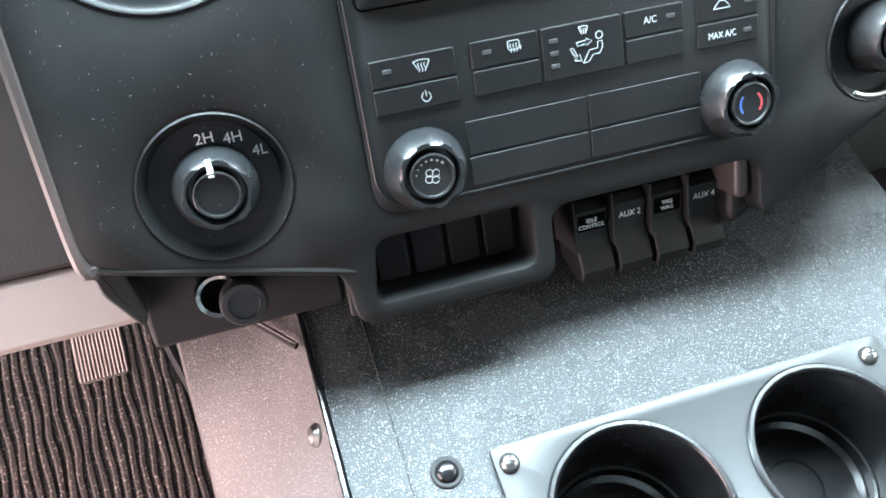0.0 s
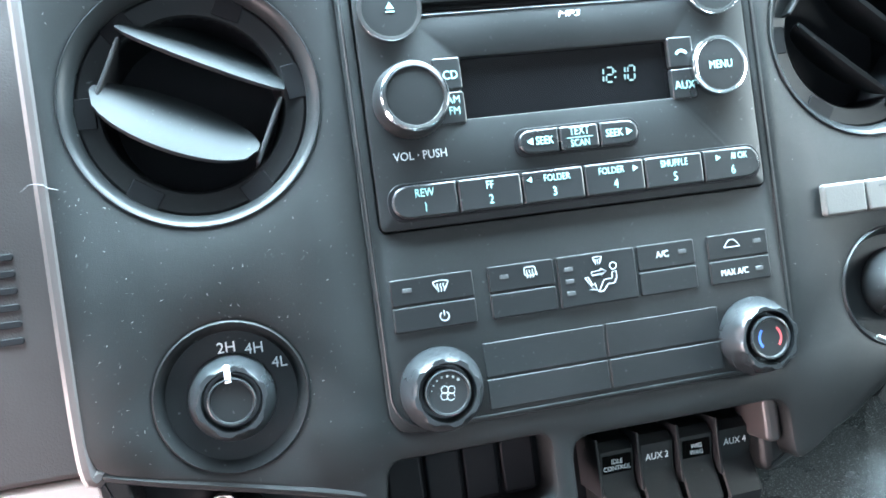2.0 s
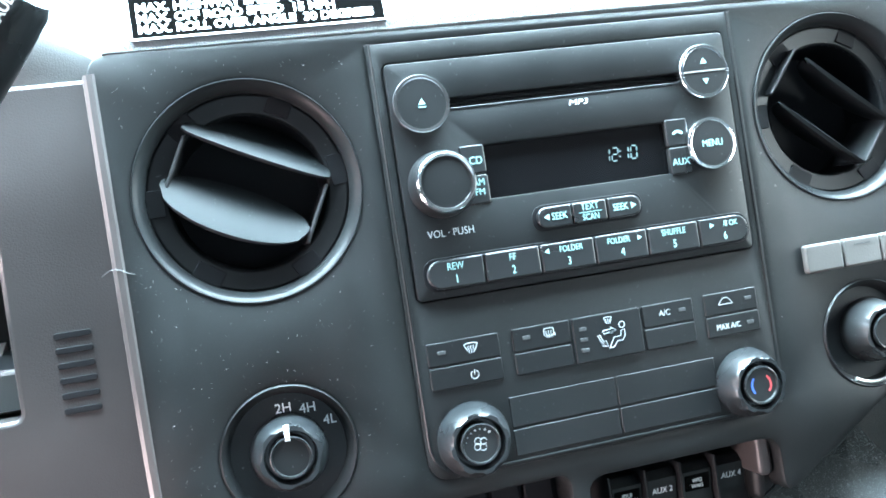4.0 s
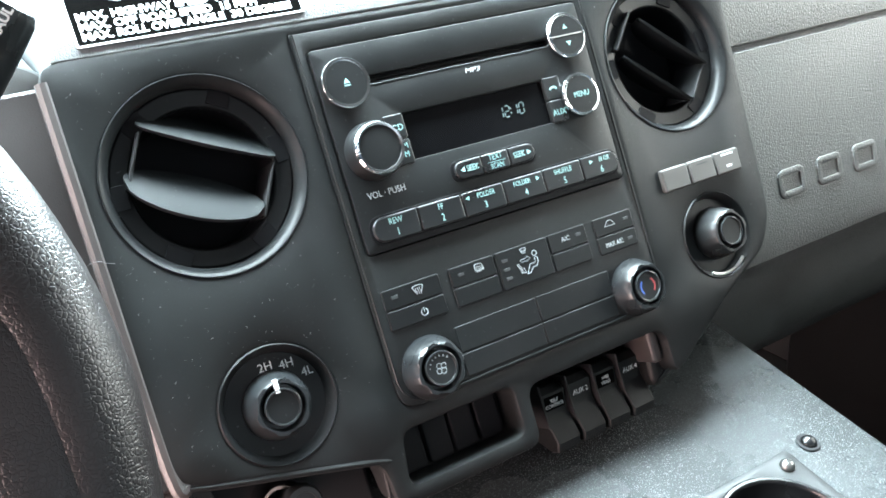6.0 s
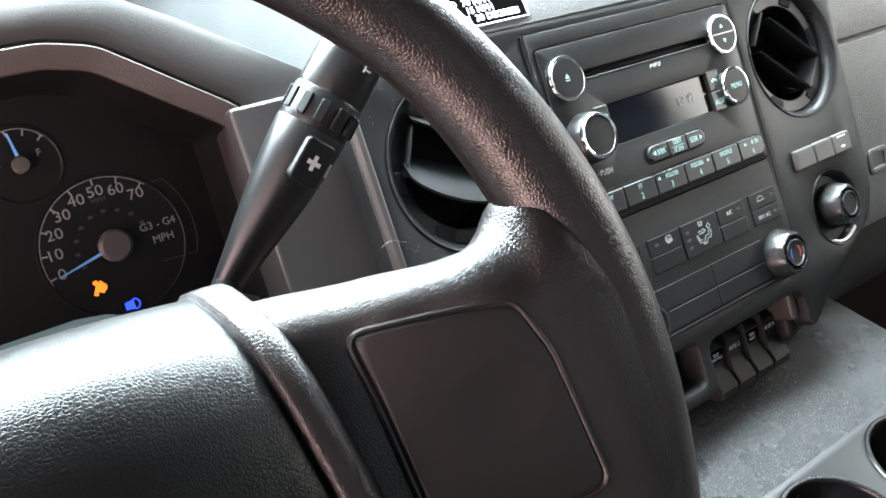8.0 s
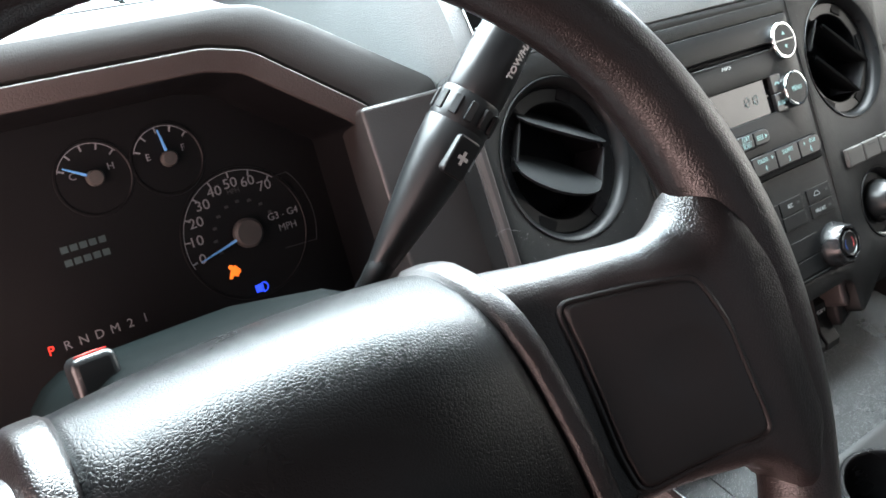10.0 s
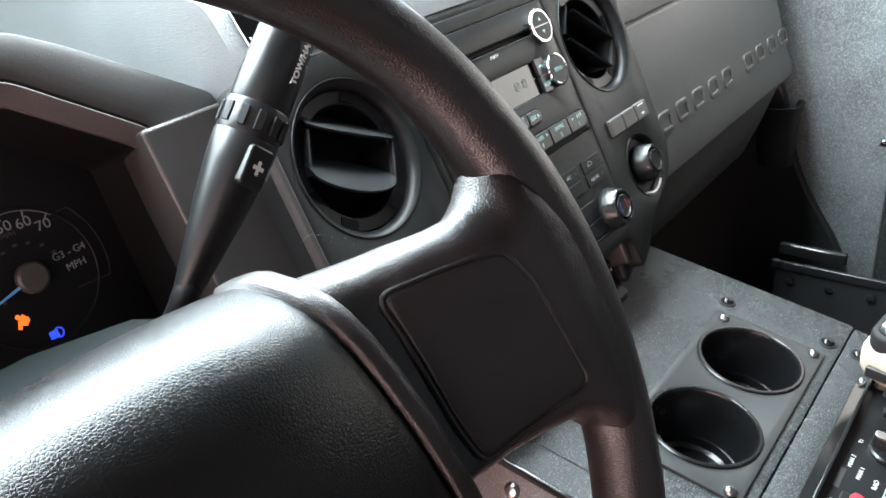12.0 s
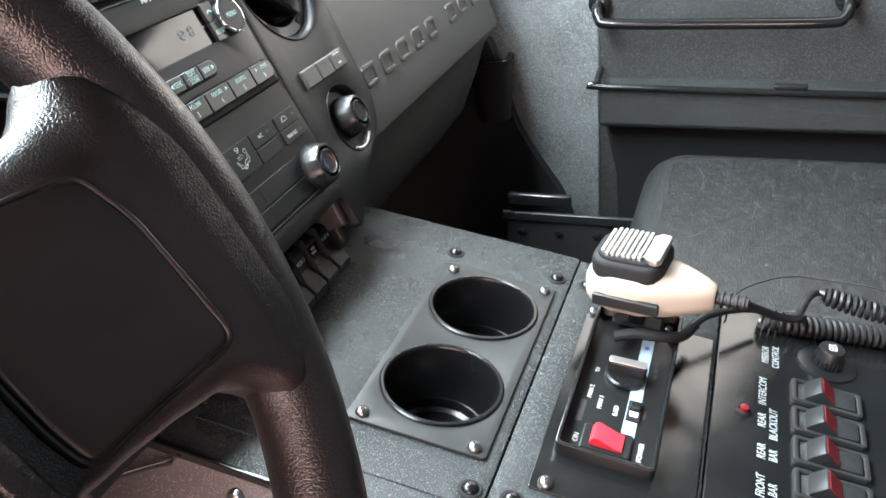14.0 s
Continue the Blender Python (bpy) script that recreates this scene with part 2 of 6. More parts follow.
def rr(w, h, r, cx=0.0, cy=0.0, n=5):
    """The outline of a rounded rectangle."""
    r = min(r, w / 2 - 1e-5, h / 2 - 1e-5)
    out = []
    for sx, sy, a0 in ((1, 1, 0), (-1, 1, 90), (-1, -1, 180), (1, -1, 270)):
        for i in range(n + 1):
            a = radians(a0 + 90 * i / n)
            out.append((cx + sx * (w / 2 - r) + r * math.cos(a), cy + sy * (h / 2 - r) + r * math.sin(a)))
    return out


def ring(r, n=48, cx=0.0, cy=0.0, ry=None):
    return [(cx + r * math.cos(2 * math.pi * i / n), cy + (ry or r) * math.sin(2 * math.pi * i / n)) for i in range(n)]


def soft(points, r, n=4):
    """Rounds the corners of a polygon by quadratic curves."""
    out = []
    for i, p in enumerate(points):
        p, a, b = Vector(p), Vector(points[i - 1]), Vector(points[(i + 1) % len(points)])
        da, db = min(r, (a - p).length * 0.45), min(r, (b - p).length * 0.45)
        s, e = p + (a - p).normalized() * da, p + (b - p).normalized() * db
        for k in range(n + 1):
            q = k / n
            out.append(tuple(s * (1 - q) ** 2 + p * 2 * q * (1 - q) + e * q * q))
    return out


def inset(points, d):
    """Moves an outline (counter-clockwise) inwards by d."""
    area2 = sum(a[0] * b[1] - b[0] * a[1] for a, b in zip(points, points[1:] + points[:1]))
    sign = 1 if area2 > 0 else -1
    out = []
    for i, p in enumerate(points):
        a, b = Vector(points[i - 1]), Vector(points[(i + 1) % len(points)])
        t1, t2 = (Vector(p) - a).normalized(), (b - Vector(p)).normalized()
        n1, n2 = Vector((-t1.y, t1.x)) * sign, Vector((-t2.y, t2.x)) * sign
        nn = n1 + n2
        nn = nn / max(nn.length_squared / 2, 0.3) if nn.length > 1e-6 else n1
        out.append((p[0] + nn.x * d, p[1] + nn.y * d))
    return out


def loft(loops, cap0=True, cap1=True, closed=True):
    """A skin over loops of equal length, each a list of 3D points."""
    bm = bmesh.new()
    rows = [[bm.verts.new(p) for p in l] for l in loops]
    n = len(rows[0])
    for a, b in zip(rows, rows[1:]):
        for i in range(n if closed else n - 1):
            j = (i + 1) % n
            bm.faces.new((a[i], a[j], b[j], b[i]))
    if cap0:
        bm.faces.new(rows[0][::-1])
    if cap1:
        bm.faces.new(rows[-1])
    return bm


def at_z(points, z):
    return [(x, y, z) for x, y in points]


def slab(points, z0, z1, b=0.002, steps=3, drop=None):
    """An outline raised from z0 to z1 with an upper edge rounded b wide and drop deep."""
    loops, d = [at_z(points, z0)], drop or b
    for k in range(steps + 1):
        a = radians(90 * k / steps)
        loops.append(at_z(inset(points, b * (1 - math.cos(a))), z1 - d + d * math.sin(a)))
    return loft(loops)


def box(x0, x1, y0, y1, z0, z1, b=0.003):
    b = min(b, (x1 - x0) * 0.4, (y1 - y0) * 0.4, (z1 - z0) * 0.9)
    return slab(rr(x1 - x0, y1 - y0, b * 1.35, (x0 + x1) / 2, (y0 + y1) / 2, 3), z0, z1, b)


def sheet(outer, holes, z0, z1, b=0.002):
    """A plate with holes: rounded edges, side walls and hole walls down to z0."""
    bm = bmesh.new()
    top = []
    for k, loop in enumerate([outer] + holes):
        d = b if k == 0 else -b
        rows = []
        for ins, z in ((1.0, z1), (0.3, z1 - 0.3 * b), (0.0, z1 - b), (0.0, z0)):
            rows.append([bm.verts.new((x, y, z)) for x, y in inset(loop, d * ins)])
        n = len(loop)
        for p, q in zip(rows, rows[1:]):
            for i in range(n):
                bm.faces.new((p[i], p[(i + 1) % n], q[(i + 1) % n], q[i]))
        top += [bm.edges.get((rows[0][i], rows[0][(i + 1) % n])) for i in range(n)]
    bmesh.ops.triangle_fill(bm, use_beauty=True, use_dissolve=False, normal=(0, 0, 1), edges=top)
    return bm


def lathe(profile, n=40, cx=0.0, cy=0.0):
    """A turned body: profile of (radius, z)."""
    return loft([[(cx + r * math.cos(2 * math.pi * i / n), cy + r * math.sin(2 * math.pi * i / n), z) for i in range(n)]
                 for r, z in profile], profile[0][0] < 0.006, profile[-1][0] < 0.006)


def tube(points, r, n=10, closed=False, rs=None):
    """A round bar along points."""
    pts = [Vector(p) for p in points]
    m = len(pts)
    loops, side = [], None
    for i, p in enumerate(pts):
        a = pts[i - 1] if (i or closed) else p
        b = pts[(i + 1) % m] if (i < m - 1 or closed) else p
        d = (b - a).normalized()
        if side is None:
            side = d.orthogonal().normalized()
        side = (side - d * side.dot(d)).normalized()
        up = d.cross(side)
        q = rs[i] if rs else r
        loops.append([p + (side * math.cos(2 * math.pi * k / n) + up * math.sin(2 * math.pi * k / n)) * q for k in range(n)])
    if closed:
        loops.append(loops[0])
        bm = loft(loops, False, False)
        bmesh.ops.remove_doubles(bm, verts=bm.verts, dist=1e-6)
        return bm
    return loft(loops)


def curve_points(points, n=10):
    """A smooth line through points (Catmull-Rom)."""
    p = [Vector(q) for q in points]
    p = [p[0] * 2 - p[1]] + p + [p[-1] * 2 - p[-2]]
    out = []
    for i in range(1, len(p) - 2):
        for k in range(n):
            t = k / n
            a, b, c, d = p[i - 1:i + 3]
            out.append(0.5 * (2 * b + (c - a) * t + (2 * a - 5 * b + 4 * c - d) * t * t + (3 * b - a - 3 * c + d) * t ** 3))
    return out + [p[-2]]


def words(body, size, x, y, z=0.0, turn=0.0, align="CENTER", wide=1.0, shear=0.0, bold=0.0):
    """Raised lettering in the built-in font, about 0.2 mm thick."""
    cu = bpy.data.curves.new("t", "FONT")
    cu.body, cu.size, cu.align_x, cu.align_y, cu.extrude, cu.resolution_u = body, size, align, "CENTER", 0.0001, 3
    cu.shear, cu.offset = shear, bold
    ob = bpy.data.objects.new("t", cu)
    me = bpy.data.meshes.new_from_object(ob)
    bm = bmesh.new()
    bm.from_mesh(me)
    bpy.data.objects.remove(ob)
    bpy.data.curves.remove(cu)
    bpy.data.meshes.remove(me)
    bm.transform(Matrix.Translation((x, y, z)) @ Matrix.Rotation(radians(turn), 4, "Z") @ Matrix.Diagonal((wide, 1, 1, 1)))
    return bm


def flat(points, z, t=0.0002):
    return loft([at_z(points, z), at_z(points, z + t)])


def bar(x0, x1, y0, y1, z):
    return flat([(x0, y0), (x1, y0), (x1, y1), (x0, y1)], z)


def stroke(points, w, z):
    """A flat printed line through 2D points."""
    pts = [Vector(p) for p in points]
    left, right = [], []
    for i, p in enumerate(pts):
        d = (pts[min(i + 1, len(pts) - 1)] - pts[max(i - 1, 0)]).normalized()
        nn = Vector((-d.y, d.x)) * w / 2
        left.append(tuple(p + nn))
        right.append(tuple(p - nn))
    return flat(left + right[::-1], z)


def arc(cx, cy, r, a0, a1, n=10):
    return [(cx + r * math.cos(radians(a0 + (a1 - a0) * i / n)), cy + r * math.sin(radians(a0 + (a1 - a0) * i / n))) for i in range(n + 1)]


# ---- the cab's shell ----
tagged(part("floor", box(-1.0, 1.0, -1.5, 0.55, -0.06, 0.0), FLOOR), "dark carpeted cab floor", "floor", kind="structure")
tagged(part("ceiling", box(-1.0, 1.0, -1.5, -0.04, 1.52, 1.58), CABIN), "grey fabric headliner over the cab", "ceiling", kind="structure")
tagged(part("wall_back", join(box(-1.0, 1.0, -1.56, -1.5, 0.0, 1.02), box(-1.0, 1.0, -1.56, -1.5, 1.44, 1.58), box(-1.0, -0.8, -1.56, -1.5, 1.02, 1.44), box(0.8, 1.0, -1.56, -1.5, 1.02, 1.44)), CABIN), "grey rear wall of the cab with a window opening", "wall", kind="structure")
tagged(part("wall_front", box(-1.0, 1.0, 0.55, 0.60, 0.0, 0.92), BLACK), "black firewall behind the dash", "wall", kind="structure")
# Side walls: sill, rear pillar and header leave the door openings free.
for name, x0, x1, label in (("wall_left", -1.06, -1.0, "grey lining round the open driver doorway"),
                            ("wall_right", 1.0, 1.06, "grey lining round the passenger window")):
    low = 0.12 if x0 < 0 else 0.84
    tagged(part(name, join(box(x0, x1, -1.5, 0.55, 0.0, low), box(x0, x1, -1.5, -1.02, low, 1.52), box(x0, x1, -1.02, -0.02, 1.40, 1.52),
                           box(x0, x1, 0.34, 0.55, low, 0.92)), CABIN), label, "wall", kind="structure")
pillar = tube([(0, 0.56, 0.90), (0, -0.04, 1.54)], 0.05, 8)
tagged(part("trim_pillar_left", turned(pillar, Matrix.Translation((-1.0, 0, 0))), CABIN), "grey windshield pillar trim", "pillar", kind="structure")
pillar = tube([(0, 0.56, 0.90), (0, -0.04, 1.54)], 0.05, 8)
tagged(part("trim_pillar_right", turned(pillar, Matrix.Translation((1.0, 0, 0))), CABIN), "grey windshield pillar trim", "pillar", kind="structure")

# ---- dashboard ----
dash = thing("dashboard", (0, 0.2, 0.5), "dark grained vinyl dashboard with upper pad and brow", "dashboard")
# Upper pad: a profile run across the cab.
prof = [(0.0655, 0.8965), (0.0680, 0.9015), (0.0920, 0.9385), (0.0965, 0.9430), (0.1030, 0.9465), (0.1150, 0.9490), (0.20, 0.960), (0.34, 0.966), (0.56, 0.955), (0.56, 0.80), (0.11, 0.84), (0.075, 0.872)]
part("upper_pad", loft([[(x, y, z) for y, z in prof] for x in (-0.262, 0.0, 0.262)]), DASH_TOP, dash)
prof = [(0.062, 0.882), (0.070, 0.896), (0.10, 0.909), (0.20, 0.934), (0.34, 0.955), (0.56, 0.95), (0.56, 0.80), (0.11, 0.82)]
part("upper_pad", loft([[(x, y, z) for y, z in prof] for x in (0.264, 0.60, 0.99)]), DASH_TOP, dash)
# Passenger face, one swept section: face with a shallow seam, crease and the receding lower part.
face = [(0.066, 0.880), (0.052, 0.842), (0.047, 0.816), (0.0505, 0.813), (0.045, 0.809), (0.020, 0.735), (0.004, 0.680), (-0.010, 0.640), (-0.011, 0.630),
        (-0.004, 0.622), (0.012, 0.600), (0.030, 0.55), (0.060, 0.48), (0.11, 0.42), (0.2, 0.38), (0.35, 0.38), (0.35, 0.88)]
xs = (0.245, 0.30, 0.5, 0.7, 0.79, 0.81)
rows = []
for k, x in enumerate(xs):
    back = 0.03 if k == len(xs) - 1 else 0.0
    rows.append([(x, y + back, z) for y, z in face])
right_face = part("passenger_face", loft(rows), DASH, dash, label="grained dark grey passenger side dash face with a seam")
# Added dark slab covers the face's end, standing in for a dark void.
part("face_end_dark_slab", loft([[(x, y, z) for y, z in face] for x in (0.2405, 0.2446)]), DARK, dash, label="dark slab standing in for the void beside the stack")
# Embossed badge: nine letter-sized outlines, in two words.
for i in range(9):
    u = 0.324 + 0.0530 * (i + (0.62 if i > 4 else 0.0))
    o = rr(0.036, 0.0270, 0.007, u, -0.001, 3)
    bm = sheet(o, [inset(o, 0.0066)], -0.004, 0.0030, 0.0012)
    part("badge_letter_shape", bm, DASH, right_face, RIGHT, "embossed plain letter-sized shape")
# Driver side: strip beside the stack, knee panel below the cluster.
left = soft([(-0.336, 0.155), (-0.252, 0.155), (-0.252, -0.1035), (-0.46, -0.1035), (-0.46, -0.030), (-0.336, -0.030)][::-1], 0.004)
part("side_panel", slab(left, -0.07, -0.030, 0.003), SIDE_TRIM, dash, STACK)
part("side_panel_lower", slab(rr(0.210, 0.0402, 0.004, -0.355, -0.1242), -0.075, -0.0315, 0.004), LOWER, dash, STACK, "smooth lower trim, tan tone set for the door light")
knee = [(0.05, 0.71), (0.040, 0.69), (0.044, 0.66), (0.054, 0.64), (0.075, 0.615), (0.11, 0.60), (0.2, 0.59), (0.2, 0.71)]
part("knee_panel", loft([[(x, y, z) for y, z in knee] for x in (-0.98, -0.6, -0.46, -0.36)]), KNEE, dash)
grille = thing("side_grille", (-0.305, 0.0, 0.74), "small slotted black grille beside the stack", "grille")
for i in range(6):
    part("slot", slab(rr(0.020, 0.0035, 0.0015, -0.303, -0.030 + 0.0085 * i), -0.031, -0.0292, 0.0003), DARK, grille, STACK)
part("core", box(-0.262, -0.131, -0.135, 0.15, -0.16, -0.072), DARK, dash, STACK)
part("core", box(-0.130, 0.236, -0.19, 0.15, -0.20, -0.115), DARK, dash, STACK)

# ---- the centre stack's moulded panel ----
stack = thing("centre_stack_panel", (0, 0.0, 0.60), "black moulded plastic centre stack trim panel, dusty", "dash panel")
outer = soft([(-0.272, 0.155), (-0.269, -0.090), (-0.254, -0.102), (-0.142, -0.131), (-0.139, -0.166), (-0.022, -0.166), (-0.022, -0.123), (0.1095, -0.123),
              (0.1100, -0.160), (0.122, -0.157), (0.168, -0.127), (0.238, -0.093), (0.254, -0.066), (0.262, 0.05), (0.269, 0.150), (0.262, 0.157), (-0.262, 0.162)][::-1], 0.012)
centre = soft([(-0.120, 0.153), (-0.120, -0.106), (0.120, -0.106), (0.120, 0.153)], 0.016, 5)
centre = [(x, y if y < 0.1 else 0.153) for x, y in centre]
VL, VR, DL, DR = (-0.195, 0.077), (0.190, 0.083), (-0.195, -0.071), (0.190, -0.069)
slots = soft([(-0.122, -0.118), (-0.034, -0.118), (-0.034, -0.154), (-0.127, -0.154)], 0.008)
holes = [ring(0.0615, 64, *VL), ring(0.0610, 64, *VR), ring(0.0368, 48, *DL), ring(0.0345, 48, *DR), inset(centre, 0.0030), slots]
part("trim_panel", sheet(outer, holes, -0.030, 0.0, 0.0035), PANEL, stack, STACK)
part("slot_tray", box(-0.13, -0.03, -0.158, -0.114, -0.045, -0.028), DARK, stack, STACK)
for i in range(4):
    x = -0.112 + 0.0215 * i
    part("blank_switch", slab(rr(0.0190, 0.030, 0.0024, x, -0.137), -0.036, -0.0225, 0.0014), DARK, stack, STACK)
# lower lip of the panel left of the stack and the wrap over the console
part("lower_lip", tube(curve_points([(-0.264, -0.094, -0.006), (-0.252, -0.1015, -0.003), (-0.146, -0.1290, -0.002), (-0.1400, -0.136, -0.004), (-0.1395, -0.160, -0.010)], 6), 0.0028, 8), PANEL, stack, STACK)
part("edge_roll", tube(curve_points([(-0.2690, 0.150, -0.0045), (-0.2682, 0.03, -0.0045), (-0.2665, -0.088, -0.0048), (-0.260, -0.0985, -0.0055)], 8), 0.0052, 10), EDGE_LIT, stack, STACK, "panel edge in brown-grey for the pink door light")
part("corner_wing", slab(soft([(-0.2665, -0.088), (-0.2620, -0.114), (-0.2475, -0.136), (-0.2440, -0.131), (-0.2490, -0.103), (-0.258, -0.092)], 0.003), -0.035, -0.0040, 0.0015), PANEL, stack, STACK)
part("wrap", slab(soft([(0.102, -0.118), (0.165, -0.122), (0.238, -0.092), (0.252, -0.068), (0.248, -0.095), (0.165, -0.148), (0.10, -0.172)][::-1], 0.01), -0.06, -0.018, 0.006), PANEL, stack, STACK)
# Rounded block in place of the inner side wall of the switch recess.
part("recess_inner_wall", slab(rr(0.010, 0.030, 0.004, 0.1035, -0.134), -0.04, -0.008, 0.003), EDGE_LIT, stack, STACK, "brownish rounded block for the recess's inner side wall")


def air_vent(c, r, turn, blades, label):
    x, y = c
    v = thing("air_vent", STACK @ Vector((x, y, -0.02)), label, "air vent", "round dash air vents")
    part("bezel_ring", lathe([(r - 0.0002, -0.030), (r - 0.0002, -0.0005), (r - 0.0009, 0.0006), (r - 0.0022, 0.0000), (r - 0.0066, -0.0055), (r - 0.0070, -0.0105), (r - 0.0070, -0.030)], 72, x, y),
         VENT_RING, v, STACK, "smooth grey chamfered ring")
    part("inner_flange", lathe([(r - 0.0070, -0.0105), (r - 0.0084, -0.0098), (r - 0.0178, -0.0112), (r - 0.0192, -0.0130), (r - 0.0192, -0.030)], 64, x, y), DISH, v, STACK)
    part("barrel", loft([[(px, py, -0.012) for px, py in ring(r - 0.0191, 48, x, y)], [(px, py, -0.046) for px, py in ring(r - 0.021, 48, x, y)],
                         [(px, py, -0.048) for px, py in ring(0.004, 48, x, y)]], False, True), DARK, v, STACK)
    hub = Matrix.Translation((x, y, 0)) @ Matrix.Rotation(radians(turn), 4, "Z")
    for ox, off, w, deep, bow, turn_x in blades:
        # A vane: a D-shaped blade, straight or bowed along its rear edge and rounded towards the duct.
        loops = []
        for k in range(21):
            q = -1 + 2 * k / 20
            c = math.sqrt(max(1 - q * q, 0.0))
            d, t = deep * (0.10 + 0.90 * c), 0.0022 * (0.4 + 0.6 * c)
            px, fz, fy = q * w, bow * 0.9 * c, -bow * 0.55 * c
            loops.append([(px, t + fy * 0.2, fz - d), (px, t * 1.1 + fy * 0.6, fz - d * 0.45), (px, t + fy, fz - 0.003), (px, t * 0.4 + fy, fz), (px, -t * 0.7 + fy, fz - 0.0006), (px, -t + fy, fz - 0.004), (px, -t * 1.1 + fy * 0.6, fz - d * 0.5), (px, -t, fz - d)])
        bm = loft(loops)
        bm.transform(hub @ Matrix.Translation((ox, off, -0.003)) @ Matrix.Rotation(radians(turn_x), 4, "X"))
        part("vane", bm, VANE, v, STACK, "glossy curved black vane")
    for s in (-1, 1):
        bm = slab(rr(0.0022, 0.036, 0.001), -0.040, -0.006, 0.001)
        bm.transform(hub @ Matrix.Translation((s * 0.0415 - 0.002, 0.0, 0.002)))
        part("vane_carrier", bm, BLACK, v, STACK)
    for a, ln in ((8, 0.014), (64, 0.011), (128, 0.012), (180, 0.012), (236, 0.013), (300, 0.012)):
        bm = slab(rr(ln * 1.3, 0.0100, 0.0010), -0.016, -0.0096, 0.0005)
        bm.transform(Matrix.Translation((x, y, 0)) @ Matrix.Rotation(radians(a), 4, "Z") @ Matrix.Translation((r - 0.0118, 0, 0)) @ Matrix.Rotation(radians(90), 4, "Z"))
        part("clip_notch", bm, DARK, v, STACK)
    return v


vent_l = air_vent(VL, 0.0635, -26, ((-0.0032, 0.0215, 0.0430, 0.038, 0.003, 32), (-0.0047, -0.0120, 0.0425, 0.036, 0.016, 38)), "round black air vent with two glossy vanes, dusty ring")
air_vent(VR, 0.0630, -39, ((0.0045, 0.0170, 0.0380, 0.034, 0.004, 8), (0.0012, -0.0195, 0.0370, 0.034, 0.004, 10)), "round black air vent with two vanes, grey ring")
bm = slab(rr(0.0045, 0.0016, 0.0004), -0.008, -0.006, 0.0004)
bm.transform(Matrix.Translation((-0.2525, 0.0655, 0)) @ Matrix.Rotation(radians(40), 4, "Z"))
part("white_mark", bm, WHITE_INK, vent_l, STACK, "small white paint mark")


def dial(c, r, name, label, category):
    x, y = c
    d = thing(name, STACK @ Vector((x, y, -0.02)), label, category)
    part("dish", lathe([(r, -0.026), (r, -0.001), (r - 0.0012, 0.0006), (r - 0.003, -0.001), (r - 0.006, -0.0075), (0.004, -0.0085)], 48, x, y), DISH, d, STACK)
    return d


def knob(d, x, y, r, h, z, name="knob", chrome=True, teeth=6, face_mat=GLOSSY):
    """A knob with a flared, segmented skirt, a dark groove and a recessed face."""
    n = 12 * teeth
    loops = []
    for q, zz, cut in ((1.10, 0.0, 0.0), (1.12, 0.10, 0.0), (1.08, 0.30, 0.0), (1.00, 0.62, 0.015), (0.93, 0.90, 0.05), (0.88, 1.0, 0.07), (0.76, 1.0, 0.0), (0.72, 0.90, 0.0), (0.70, 0.55, 0.0)):
        row = []
        for i in range(n):
            f = q - (cut if (i // 6) % 2 else 0.0)
            an = 2 * math.pi * (i + (0.35 if i % 6 == 0 else -0.35 if i % 6 == 5 else 0.0)) / n
            row.append((x + f * r * math.cos(an), y + f * r * math.sin(an), z + h * zz))
        loops.append(row)
    body = part(name, loft(loops, False, True), GUNMETAL if chrome else GLOSSY, d, STACK, smooth=28)
    part("face", lathe([(r * 0.60, z + h * 0.5), (r * 0.60, z + h * 0.99), (r * 0.575, z + h * 1.04), (r * 0.53, z + h * 1.03), (r * 0.51, z + h * 0.97), (r * 0.002, z + h * 0.96)], 48, x, y), face_mat, body, STACK)
    part("face_ring", lathe([(r * 0.605, z + h * 0.94), (r * 0.590, z + h * 1.035), (r * 0.565, z + h * 1.05), (r * 0.545, z + h * 1.04)], 48, x, y), GUNMETAL, body, STACK)
    return body


# Drive selector: 2H 4H 4L
sel = dial(DL, 0.0385, "drive_selector", "round black drive selector dial with chrome-skirted knob", "selector dial")
kb = knob(sel, DL[0], DL[1] - 0.001, 0.0196, 0.0165, -0.008, teeth=6, face_mat=RADIO)
part("pointer", slab(rr(0.0030, 0.0085, 0.0004, DL[0] - 0.0005, DL[1] + 0.0125), 0.006, 0.0092, 0.0003), WHITE_INK, kb, STACK, "white pointer line")
for txt, a in (("2H", 94), ("4H", 66), ("4L", 36)):
    part("mark", words(txt, 0.0078, DL[0] + 0.002 + 0.0285 * math.cos(radians(a)), DL[1] - 0.003 + 0.0270 * math.sin(radians(a)), -0.0075), WHITE_INK, sel, STACK)
# Power socket with plug
soc = dial(DR, 0.0365, "power_socket", "round black dash power socket with plug cap", "power socket")
kb = knob(soc, DR[0] + 0.004, DR[1] + 0.001, 0.0195, 0.020, -0.008, "plug_cap", False, 6, RADIO)
part("mark", words("12V", 0.0058, DR[0] - 0.010, DR[1] + 0.0262, -0.0078), PALE_INK, soc, STACK)
part("lower_lip", tube([(*p, -0.001) for p in arc(DR[0], DR[1], 0.0326, 240, 310)], 0.0014, 8), SILVER, soc, STACK, "bright silver arc along the lower rim")
